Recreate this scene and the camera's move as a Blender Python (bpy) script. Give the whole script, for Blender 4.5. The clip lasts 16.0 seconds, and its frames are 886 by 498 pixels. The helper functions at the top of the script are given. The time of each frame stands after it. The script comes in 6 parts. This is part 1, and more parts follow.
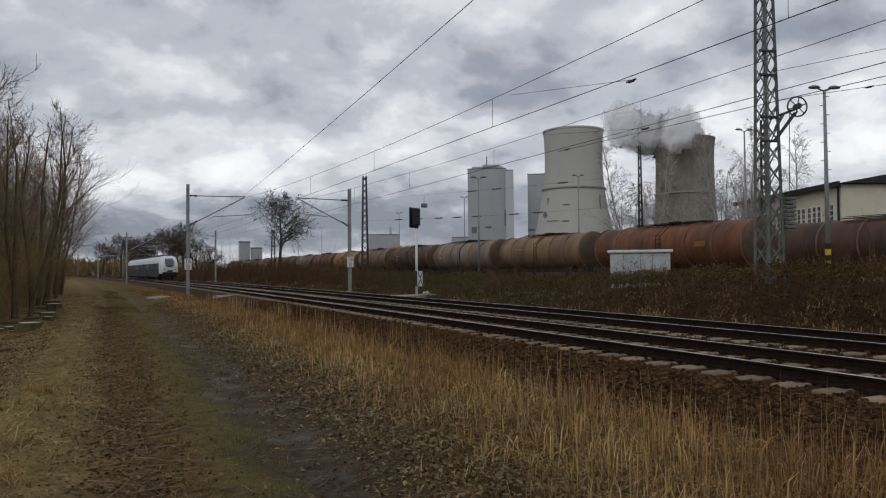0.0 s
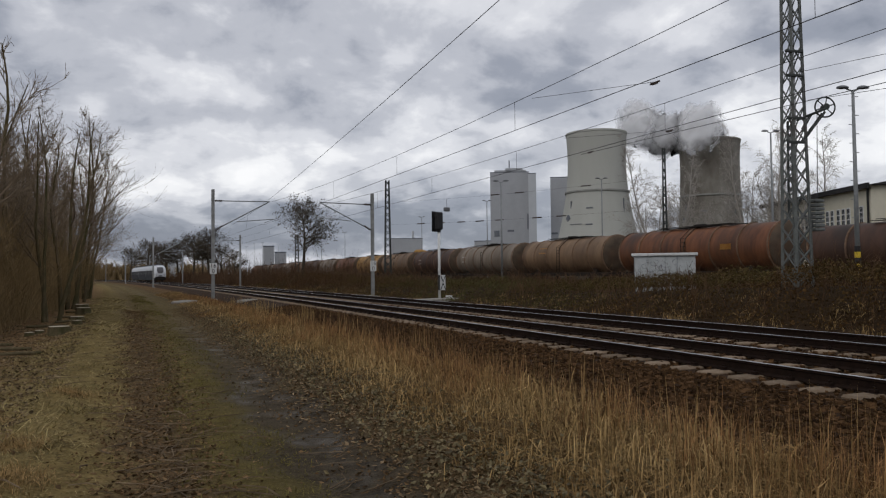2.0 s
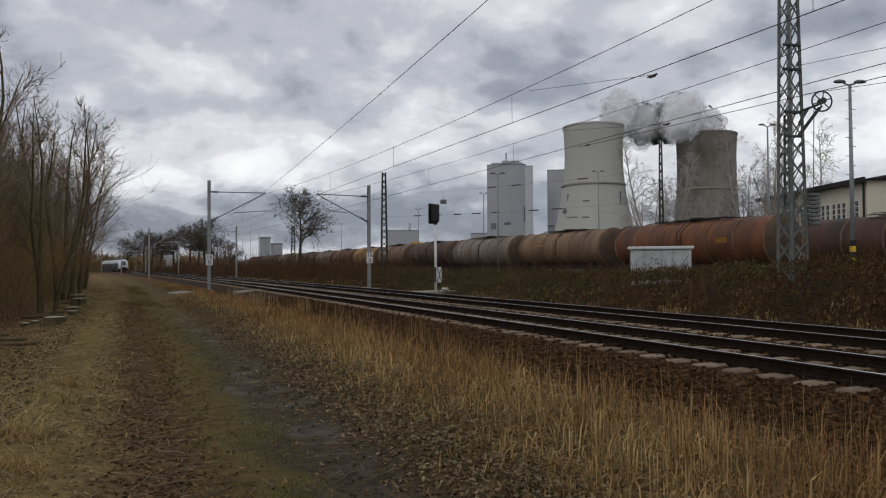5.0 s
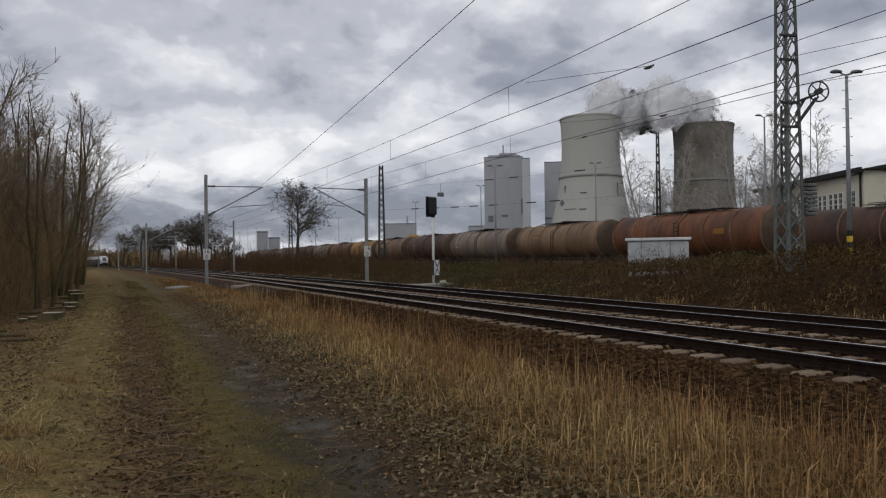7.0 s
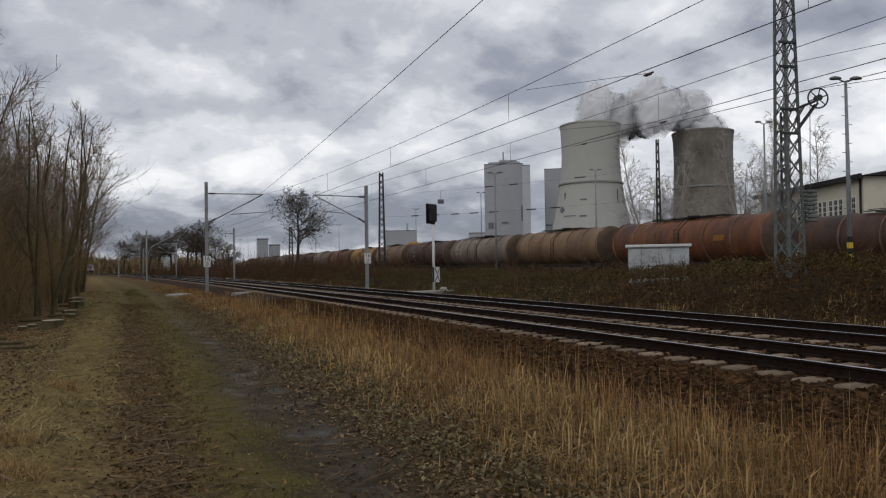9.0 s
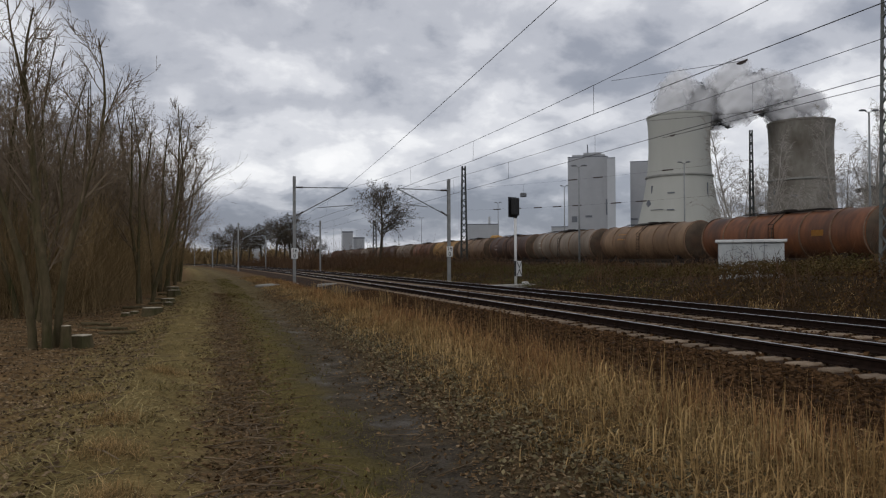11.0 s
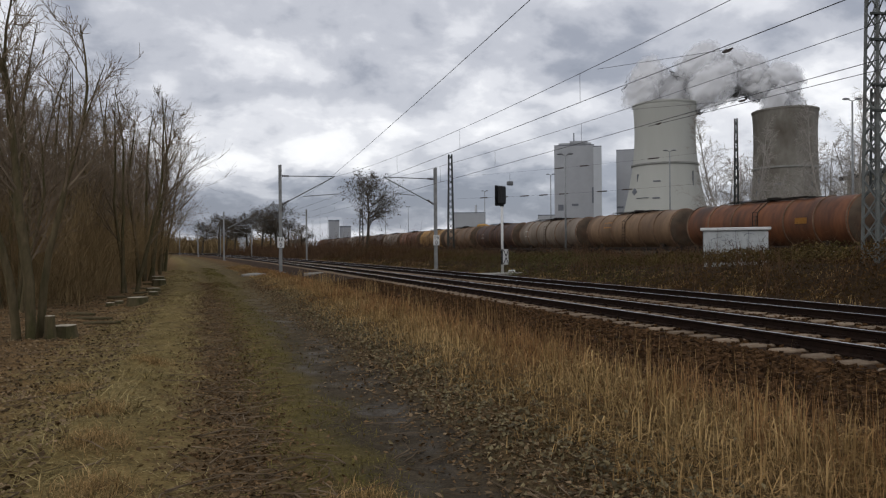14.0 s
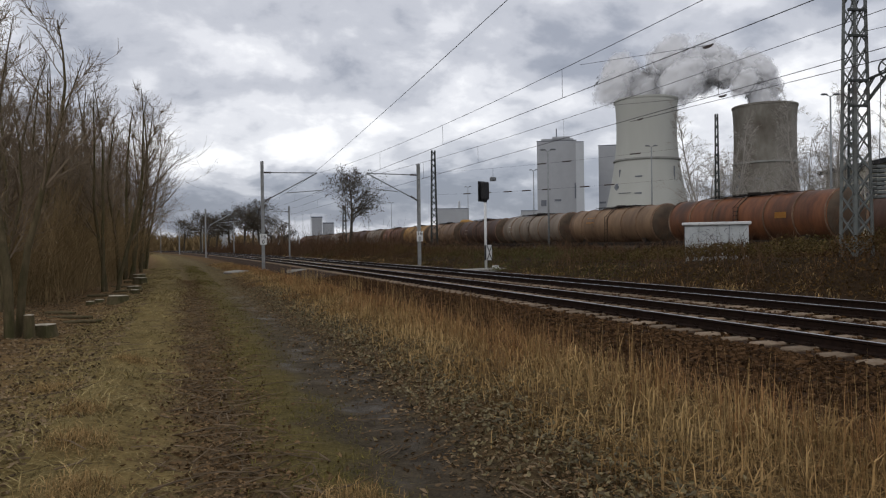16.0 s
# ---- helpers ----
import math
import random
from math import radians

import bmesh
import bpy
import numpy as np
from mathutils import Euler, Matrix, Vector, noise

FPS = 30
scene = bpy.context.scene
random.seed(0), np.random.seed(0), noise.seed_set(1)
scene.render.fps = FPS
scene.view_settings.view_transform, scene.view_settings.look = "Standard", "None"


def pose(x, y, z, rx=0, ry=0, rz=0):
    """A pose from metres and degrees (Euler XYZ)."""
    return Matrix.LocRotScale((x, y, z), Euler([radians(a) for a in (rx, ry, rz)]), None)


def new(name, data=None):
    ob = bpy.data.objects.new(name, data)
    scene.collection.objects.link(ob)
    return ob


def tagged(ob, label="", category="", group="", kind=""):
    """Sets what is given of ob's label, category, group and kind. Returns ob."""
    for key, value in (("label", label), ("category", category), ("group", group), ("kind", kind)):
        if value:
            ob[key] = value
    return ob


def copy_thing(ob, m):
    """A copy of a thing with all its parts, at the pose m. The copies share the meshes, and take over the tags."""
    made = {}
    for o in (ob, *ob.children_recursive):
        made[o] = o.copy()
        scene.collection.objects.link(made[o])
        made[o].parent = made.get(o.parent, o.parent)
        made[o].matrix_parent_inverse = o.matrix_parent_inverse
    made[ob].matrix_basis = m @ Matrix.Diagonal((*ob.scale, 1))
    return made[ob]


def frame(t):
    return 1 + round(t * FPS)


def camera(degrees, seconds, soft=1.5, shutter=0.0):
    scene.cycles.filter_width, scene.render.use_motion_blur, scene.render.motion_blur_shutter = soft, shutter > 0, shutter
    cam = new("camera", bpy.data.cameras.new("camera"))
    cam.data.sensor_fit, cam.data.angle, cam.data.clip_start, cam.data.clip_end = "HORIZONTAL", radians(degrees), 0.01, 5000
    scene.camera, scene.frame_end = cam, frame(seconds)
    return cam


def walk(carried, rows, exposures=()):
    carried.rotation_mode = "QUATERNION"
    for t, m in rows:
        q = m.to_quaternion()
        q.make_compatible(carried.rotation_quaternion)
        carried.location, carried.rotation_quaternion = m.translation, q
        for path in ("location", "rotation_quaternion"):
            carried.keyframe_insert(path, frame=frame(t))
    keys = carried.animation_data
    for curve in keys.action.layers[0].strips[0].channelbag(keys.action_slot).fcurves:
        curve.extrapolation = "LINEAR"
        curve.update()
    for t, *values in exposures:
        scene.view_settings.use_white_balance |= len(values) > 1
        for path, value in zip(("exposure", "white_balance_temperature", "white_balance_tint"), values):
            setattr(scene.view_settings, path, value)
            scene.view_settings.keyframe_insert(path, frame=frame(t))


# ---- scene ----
EYE = 1.65
TRACK_YAW = -24.68
PATH = [
    (0.0, -0.00, 1.60, 0.50), (0.5, 0.58, 1.84, 0.70), (1.0, -0.10, 2.16, 0.43), (1.5, -0.07, 2.03, 0.51),
    (2.0, 1.79, 1.92, 0.62), (2.5, 2.16, 1.52, 0.53), (3.0, 1.80, 1.02, 0.32), (3.5, 2.13, 0.78, 0.47),
    (4.0, 2.20, 0.51, 0.25), (4.5, 2.09, 1.08, 0.21), (4.7, 1.67, 1.36, 0.19), (7.0, 1.33, 0.74, 0.76),
    (7.5, 1.12, 0.66, 0.69), (8.0, 1.27, 0.31, 0.46), (8.2, 0.96, 0.79, 0.76), (10.3, 5.04, 1.45, 0.50),
    (10.5, 6.17, 1.19, 0.35), (11.0, 7.82, 0.84, 0.30), (11.5, 7.65, 0.55, 0.20), (12.0, 7.53, -0.11, 0.45),
    (12.5, 7.75, -0.30, 0.43), (13.0, 7.61, -0.29, 0.64), (13.5, 7.04, -0.16, 0.45), (14.0, 6.78, -0.07, 0.45),
    (14.5, 6.80, -0.16, 0.48), (15.0, 5.85, -0.26, 0.72), (15.5, 5.64, -0.61, 0.87), (16.0, 5.48, -0.40, 0.78),
]


def head(yaw, pitch, roll):
    """Pose of the hand-held camera on the path: turn to the left, tilt up, lean."""
    return pose(0, 0, EYE, 90 + pitch, 0, TRACK_YAW + yaw) @ pose(0, 0, 0, 0, 0, -roll)


cam = camera(62.9, 16.0, soft=1.2)
walk(cam, [(t, head(a, b, c)) for t, a, b, c in PATH],
     exposures=[(0.0, -0.06), (8.0, -0.06), (12.0, -0.07), (12.7, 0.03), (14.0, 0.08), (16.0, 0.14)])

# ---- world and sun ----
SUN_EL, SUN_AZ = 38.0, 235.0


def build_world():
    w = bpy.data.worlds.new("overcast_sky")
    scene.world = w
    w.use_nodes = True
    nt = w.node_tree
    nt.nodes.clear()
    N, L = nt.nodes.new, nt.links.new

    def math_node(op, a, b=None, c=None):
        n = N("ShaderNodeMath")
        n.operation = op
        for i, v in enumerate((a, b, c)):
            if v is None:
                continue
            if isinstance(v, (int, float)):
                n.inputs[i].default_value = v
            else:
                L(v, n.inputs[i])
        return n.outputs[0]

    tc = N("ShaderNodeTexCoord")
    sep = N("ShaderNodeSeparateXYZ")
    L(tc.outputs["Generated"], sep.inputs[0])
    x, y, z = sep.outputs
    zz = math_node("ADD", math_node("MAXIMUM", z, 0.0), 0.42)
    px, py = math_node("DIVIDE", x, zz), math_node("DIVIDE", y, zz)
    com = N("ShaderNodeCombineXYZ")
    L(px, com.inputs[0]), L(py, com.inputs[1])

    def cloud_noise(scale, detail, rough, shift, dist=0.0):
        add = N("ShaderNodeVectorMath")
        add.operation = "ADD"
        L(com.outputs[0], add.inputs[0])
        add.inputs[1].default_value = shift
        n = N("ShaderNodeTexNoise")
        n.inputs["Scale"].default_value = scale
        n.inputs["Detail"].default_value = detail
        n.inputs["Roughness"].default_value = rough
        n.inputs["Distortion"].default_value = dist
        L(add.outputs[0], n.inputs["Vector"])
        return n.outputs["Fac"]

    big = cloud_noise(2.6, 2.0, 0.5, (3.1, 1.7, 0.0), 0.15)
    mid = cloud_noise(7.0, 7.0, 0.56, (0.4, 5.2, 2.0), 0.2)
    wob = cloud_noise(4.5, 4.0, 0.55, (9.0, 3.3, 1.0), 0.4)
    wob2 = cloud_noise(5.5, 4.0, 0.55, (1.0, 8.3, 6.0), 0.4)
    # rounded cloud heads: smooth cells whose places are shaken by noise
    shake = N("ShaderNodeTexNoise")
    shake.inputs["Scale"].default_value, shake.inputs["Detail"].default_value = 5.0, 4.0
    L(com.outputs[0], shake.inputs["Vector"])
    sh = N("ShaderNodeVectorMath")
    sh.operation = "MULTIPLY_ADD"
    L(shake.outputs["Color"], sh.inputs[0])
    sh.inputs[1].default_value = (0.30, 0.30, 0.0)
    L(com.outputs[0], sh.inputs[2])
    vor = N("ShaderNodeTexVoronoi")
    vor.feature = "SMOOTH_F1"
    vor.inputs["Scale"].default_value, vor.inputs["Smoothness"].default_value = 5.2, 0.5
    L(sh.outputs[0], vor.inputs["Vector"])
    # bearing to the right of the camera's first heading and elevation, in degrees, shaken by the clouds
    az = math_node("ADD", math_node("MULTIPLY", math_node("ARCTAN2", x, y), 57.2958), TRACK_YAW)
    az = math_node("ADD", az, math_node("MULTIPLY", math_node("SUBTRACT", wob, 0.5), 13.0))
    el = math_node("MULTIPLY", math_node("ARCSINE", z), 57.2958)
    el = math_node("ADD", el, math_node("MULTIPLY", math_node("SUBTRACT", wob2, 0.5), 6.0))
    # cloud masses of the overcast: bearing, elevation, half widths, brighter or darker
    val = math_node("ADD", 0.53, math_node("MULTIPLY", math_node("SUBTRACT", big, 0.5), 0.85))
    val = math_node("ADD", val, math_node("MULTIPLY", math_node("SUBTRACT", mid, 0.5), 1.0))
    val = math_node("ADD", val, math_node("MULTIPLY", math_node("SUBTRACT", 0.36, vor.outputs["Distance"]), 0.42))
    for a, e, wa, we, amount in ((-24, 7.5, 13, 2.2, 0.26), (-11, 8.5, 7, 2.2, 0.24), (-3, 10.5, 4, 1.8, 0.18), (25, 9.0, 9, 4.0, 0.42), (13.5, 8.5, 3.5, 3.2, 0.26), (4, 20.5, 6, 3.0, 0.28), (16, 19, 5, 2.5, 0.14),
                                 (-14, 3.2, 24, 1.8, -0.55), (-2, 5.0, 6, 2.0, -0.18), (8, 14.0, 6, 3.0, -0.14), (29, 16.5, 5, 2.2, -0.22), (-10, 16, 8, 3.0, -0.12),
                                 (-30, 17, 9, 3.0, -0.10), (-12, 0.9, 30, 0.8, 0.22)):
        u = math_node("DIVIDE", math_node("SUBTRACT", az, float(a)), float(wa))
        v = math_node("DIVIDE", math_node("SUBTRACT", el, float(e)), float(we))
        q = math_node("ADD", math_node("MULTIPLY", u, u), math_node("MULTIPLY", v, v))
        val = math_node("ADD", val, math_node("MULTIPLY", math_node("EXPONENT", math_node("MULTIPLY", q, -1.0)), float(amount)))
    ramp = N("ShaderNodeValToRGB")
    L(val, ramp.inputs[0])
    stops = [(0.0, (0.215, 0.235, 0.285)), (0.22, (0.29, 0.31, 0.365)), (0.45, (0.46, 0.475, 0.525)), (0.66, (0.64, 0.65, 0.69)), (0.86, (0.82, 0.825, 0.845)), (1.0, (0.90, 0.90, 0.91))]
    cr = ramp.color_ramp
    cr.interpolation = "EASE"
    while len(cr.elements) < len(stops):
        cr.elements.new(0.5)
    for e, (p, c) in zip(cr.elements, stops):
        e.position, e.color = p, (*c, 1)
    sky = N("ShaderNodeTexSky")
    sky.sky_type = "NISHITA"
    sky.sun_disc = False
    sky.sun_elevation, sky.sun_rotation = radians(SUN_EL), radians(SUN_AZ)
    bg1, bg2, mix, out = N("ShaderNodeBackground"), N("ShaderNodeBackground"), N("ShaderNodeAddShader"), N("ShaderNodeOutputWorld")
    L(ramp.outputs[0], bg1.inputs[0])
    bg1.inputs[1].default_value = 1.10
    L(sky.outputs[0], bg2.inputs[0])
    bg2.inputs[1].default_value = 0.006
    L(bg1.outputs[0], mix.inputs[0]), L(bg2.outputs[0], mix.inputs[1]), L(mix.outputs[0], out.inputs[0])


build_world()
sun = new("sun", bpy.data.lights.new("sun", "SUN"))
sun.data.energy, sun.data.angle, sun.data.color = 0.5, radians(30), (1.0, 0.96, 0.9)
sun.rotation_euler = (radians(90 - SUN_EL), 0, radians(180 - SUN_AZ))


# ---- materials ----
def mat(name, c1, c2, scale=6.0, rough=0.8, metal=0.0, bump=0.2, bump_scale=None, c3=None, stain=0.0, coords="Object", rand=0.0, island=0.0, stretch=(1, 1, 1), spec=0.3, alpha=1.0):
    """A two-scale procedural surface: c1 to c2 by noise, c3 in large stains, fine relief."""
    m = bpy.data.materials.new(name)
    m.use_nodes = True
    nt = m.node_tree
    N, L = nt.nodes.new, nt.links.new
    b = nt.nodes["Principled BSDF"]
    tc = N("ShaderNodeTexCoord")
    mp = N("ShaderNodeMapping")
    mp.inputs["Scale"].default_value = stretch
    L(tc.outputs[coords], mp.inputs[0])

    def tex(s, d=6.0, r=0.6):
        n = N("ShaderNodeTexNoise")
        n.inputs["Scale"].default_value, n.inputs["Detail"].default_value, n.inputs["Roughness"].default_value = s, d, r
        L(mp.outputs[0], n.inputs["Vector"])
        return n.outputs["Fac"]

    def spread(v, a, c):
        n = N("ShaderNodeMapRange")
        L(v, n.inputs[0])
        n.inputs[1].default_value, n.inputs[2].default_value = a, c
        return n.outputs[0]

    def blend(f, a, c, kind="MIX"):
        n = N("ShaderNodeMix")
        n.data_type, n.blend_type = "RGBA", kind
        for sock, v in ((n.inputs[0], f), (n.inputs[6], a), (n.inputs[7], c)):
            if isinstance(v, tuple):
                sock.default_value = (*v, 1)
            elif isinstance(v, (int, float)):
                sock.default_value = v
            else:
                L(v, sock)
        return n.outputs[2]

    fine = tex(scale)
    col = blend(spread(fine, 0.3, 0.7), c1, c2)
    if c3:
        col = blend(spread(tex(scale * 0.17, 4.0), 0.52 - 0.2 * stain, 0.72), col, c3)
    if rand or island:
        if island:
            src = N("ShaderNodeNewGeometry").outputs["Random Per Island"]
        else:
            src = N("ShaderNodeObjectInfo").outputs["Random"]
        k = max(rand, island)
        v = N("ShaderNodeMapRange")
        L(src, v.inputs[0])
        v.inputs[3].default_value, v.inputs[4].default_value = 1 - k, 1 + k
        s = N("ShaderNodeVectorMath")
        s.operation = "SCALE"
        L(col, s.inputs[0]), L(v.outputs[0], s.inputs["Scale"])
        col = s.outputs[0]
    L(col, b.inputs["Base Color"])
    b.inputs["Roughness"].default_value, b.inputs["Metallic"].default_value = rough, metal
    b.inputs["Specular IOR Level"].default_value = spec if rough < 0.8 else min(spec, 0.06)
    if alpha < 1:
        b.inputs["Alpha"].default_value = alpha
    if bump:
        bn = N("ShaderNodeBump")
        bn.inputs["Strength"].default_value = bump
        bn.inputs["Distance"].default_value = 0.02
        L(tex(bump_scale or scale * 3), bn.inputs["Height"])
        L(bn.outputs[0], b.inputs["Normal"])
    return m


M = {}
M["galv"] = mat("galvanised_steel", (0.20, 0.21, 0.21), (0.30, 0.31, 0.31), 4, 0.6, 0.3, 0.1)
M["concrete_mast"] = mat("weathered_mast_paint", (0.22, 0.225, 0.22), (0.33, 0.33, 0.32), 3, 0.8, 0, 0.15, c3=(0.16, 0.16, 0.15))
M["dark_steel"] = mat("dark_painted_steel", (0.035, 0.04, 0.038), (0.07, 0.075, 0.07), 5, 0.65, 0.2, 0.1)
M["lattice"] = mat("grey_green_lattice_paint", (0.10, 0.11, 0.105), (0.17, 0.18, 0.17), 4, 0.7, 0.1, 0.15, c3=(0.07, 0.05, 0.04))
M["wire"] = mat("dark_copper_wire", (0.04, 0.04, 0.042), (0.06, 0.06, 0.06), 5, 0.6, 0.3, 0)
M["insulator"] = mat("brown_glazed_insulator", (0.05, 0.035, 0.03), (0.07, 0.05, 0.04), 5, 0.3, 0, 0)
M["rail_side"] = mat("rusty_rail", (0.014, 0.009, 0.007), (0.03, 0.018, 0.013), 9, 0.85, 0.2, 0.2)
M["rail_top"] = mat("polished_rail_head", (0.40, 0.41, 0.43), (0.5, 0.5, 0.52), 3, 0.28, 0.9, 0.03)
M["sleeper"] = mat("weathered_concrete_sleeper", (0.17, 0.12, 0.078), (0.28, 0.215, 0.155), 8, 0.9, 0, 0.3, c3=(0.17, 0.11, 0.07), rand=0.25)
M["ballast"] = mat("rust_stained_ballast", (0.018, 0.011, 0.007), (0.075, 0.045, 0.026), 26, 0.95, 0, 1.0, 34, c3=(0.03, 0.019, 0.012))
M["stone"] = mat("ballast_stone", (0.037, 0.0195, 0.0087), (0.092, 0.051, 0.024), 10, 0.95, 0, 0.3, island=0.65)


# ---- building helpers ----
def curve_x(x, y):
    """Across-track place x carried along the wide left-hand curve of the line."""
    return x - (y * y / 4440 if y > 0 else 0)


def curve_yaw(y):
    return math.degrees(math.atan(max(y, 0) / 2220))


def finish(bm, name, material, smooth=False):
    me = bpy.data.meshes.new(name)
    bm.to_mesh(me)
    bm.free()
    for m in material if isinstance(material, (list, tuple)) else [material]:
        me.materials.append(m)
    if smooth:
        me.shade_smooth()
    return me


def part(name, bm, material, parent=None, label="", smooth=False, kind=""):
    ob = new(name, finish(bm, name, material, smooth))
    if parent is not None:
        ob.parent = parent
    return tagged(ob, label, kind=kind)


def thing(name, label, category, group="", m=None, kind=""):
    ob = new(name)
    ob.empty_display_size = 0.2
    if m is not None:
        ob.matrix_basis = m
    return tagged(ob, label, category, group, kind)


def raw(name, verts, faces, material, parent=None, kind="", smooth=False):
    me = bpy.data.meshes.new(name)
    me.from_pydata([tuple(v) for v in verts] if not isinstance(verts, np.ndarray) else verts.tolist(), [], faces if isinstance(faces, list) else faces.tolist())
    me.materials.append(material)
    if smooth:
        me.shade_smooth()
    ob = new(name, me)
    if parent is not None:
        ob.parent = parent
    return tagged(ob, kind=kind)


def box(bm, c, s, rot=None, bevel=0.0):
    r = bmesh.ops.create_cube(bm, size=1.0)
    vs = r["verts"]
    for v in vs:
        v.co = Vector((v.co.x * s[0], v.co.y * s[1], v.co.z * s[2]))
    if bevel:
        es = list({e for v in vs for e in v.link_edges})
        out = bmesh.ops.bevel(bm, geom=es, offset=bevel, segments=1, affect="EDGES")
        vs = list({v for f in out["faces"] for v in f.verts} | {v for v in vs if v.is_valid})
    for v in vs:
        p = rot @ v.co if rot is not None else v.co
        v.co = p + Vector(c)
    return vs


def rod(bm, a, b, r0, r1=None, n=8, caps=True):
    a, b = Vector(a), Vector(b)
    r1 = r0 if r1 is None else r1
    d = b - a
    q = d.to_track_quat("Z", "Y").to_matrix().to_4x4()
    m = Matrix.Translation((a + b) / 2) @ q
    bmesh.ops.create_cone(bm, cap_ends=caps, segments=n, radius1=r0, radius2=r1, depth=d.length, matrix=m)


def lathe(bm, prof, n=32, axis="Z", m=None):
    """Turn (radius, height) pairs round an axis."""
    rings = []
    for r, h in prof:
        ring = []
        for i in range(n):
            a = 2 * math.pi * i / n
            p = Vector((r * math.cos(a), r * math.sin(a), h))
            if axis == "Y":
                p = Vector((p.x, p.z, p.y))
            ring.append(bm.verts.new(m @ p if m is not None else p))
        rings.append(ring)
    for a, b in zip(rings, rings[1:]):
        for i in range(n):
            f = (a[i], a[(i + 1) % n], b[(i + 1) % n], b[i])
            bm.faces.new(f if axis != "Y" else f[::-1])
    return rings


def tube_mesh(paths, sides=5):
    """Vertices and faces of many tapered tubes; each path is (points, radii)."""
    V, F = [], []
    for pts, rad in paths:
        base = len(V)
        n = len(pts)
        d = pts[-1] - pts[0]
        d = d / (np.linalg.norm(d) + 1e-9)
        u = np.cross(d, (0.31, 0.77, 0.55))
        u /= np.linalg.norm(u) + 1e-9
        w = np.cross(d, u)
        for p, r in zip(pts, rad):
            for k in range(sides):
                a = 2 * math.pi * k / sides
                V.append(p + r * (math.cos(a) * u + math.sin(a) * w))
        for i in range(n - 1):
            for k in range(sides):
                a, b = base + i * sides + k, base + i * sides + (k + 1) % sides
                F.append((a, b, b + sides, a + sides))
    return np.array(V), F


# ---- ground ----
def smooth(a, b, v):
    t = np.clip((v - a) / (b - a), 0, 1)
    return t * t * (3 - 2 * t)


def ground_z(x, y):
    """Height of the land; x is measured across the line, y along it."""
    x, y = np.asarray(x, float), np.asarray(y, float)
    xo = x + np.where(y > 0, y * y, 0) / 4440
    z = 0.05 * np.sin(xo * 1.3 + 0.4 * y) * smooth(8, 2, np.abs(xo))
    z = z - 0.07 * np.exp(-((xo - 0.2) / 0.42) ** 2) - 0.09 * np.exp(-((xo - 1.75) / 0.45) ** 2)
    z = z + 0.10 * np.exp(-((xo + 1.1) / 0.6) ** 2)
    z = z + 0.10 * smooth(2.4, 3.6, xo) - 0.16 * smooth(4.2, 6.0, xo)
    bank = smooth(15.6, 19.5, xo) * smooth(33.0, 28.0, xo)
    z = z + 0.12 * smooth(14, 16, xo) + bank * (0.50 + 0.55 * smooth(34, 14, y)) * smooth(150, 80, y)
    # hummocks of the verge and the litter bank
    hum = np.sin(2.9 * xo + 1.9 * np.sin(0.8 * y)) * np.sin(2.3 * y + 1.4 * np.sin(1.7 * xo)) + 0.6 * np.sin(5.3 * xo - 3.7 * y) * np.sin(4.1 * y + 2.2 * xo)
    z = z + 0.035 * hum * (smooth(-0.3, -1.0, xo) * smooth(-9, -6, xo) + 0.7 * smooth(2.2, 2.9, xo) * smooth(5.2, 4.4, xo)) * smooth(60, 25, y)
    z = z + 0.04 * np.sin(0.9 * xo + 1.7 * np.sin(0.31 * y)) * smooth(1, -4, xo)
    return z


def grid_sheet(xs, ys, zf):
    X, Y = np.meshgrid(xs, ys)
    Z = zf(X, Y)
    V = np.stack([X, Y, Z], -1).reshape(-1, 3)
    nx, ny = len(xs), len(ys)
    i = np.arange((ny - 1) * (nx - 1))
    r, c = i // (nx - 1), i % (nx - 1)
    a = r * nx + c
    return V, np.stack([a, a + 1, a + nx + 1, a + nx], 1)


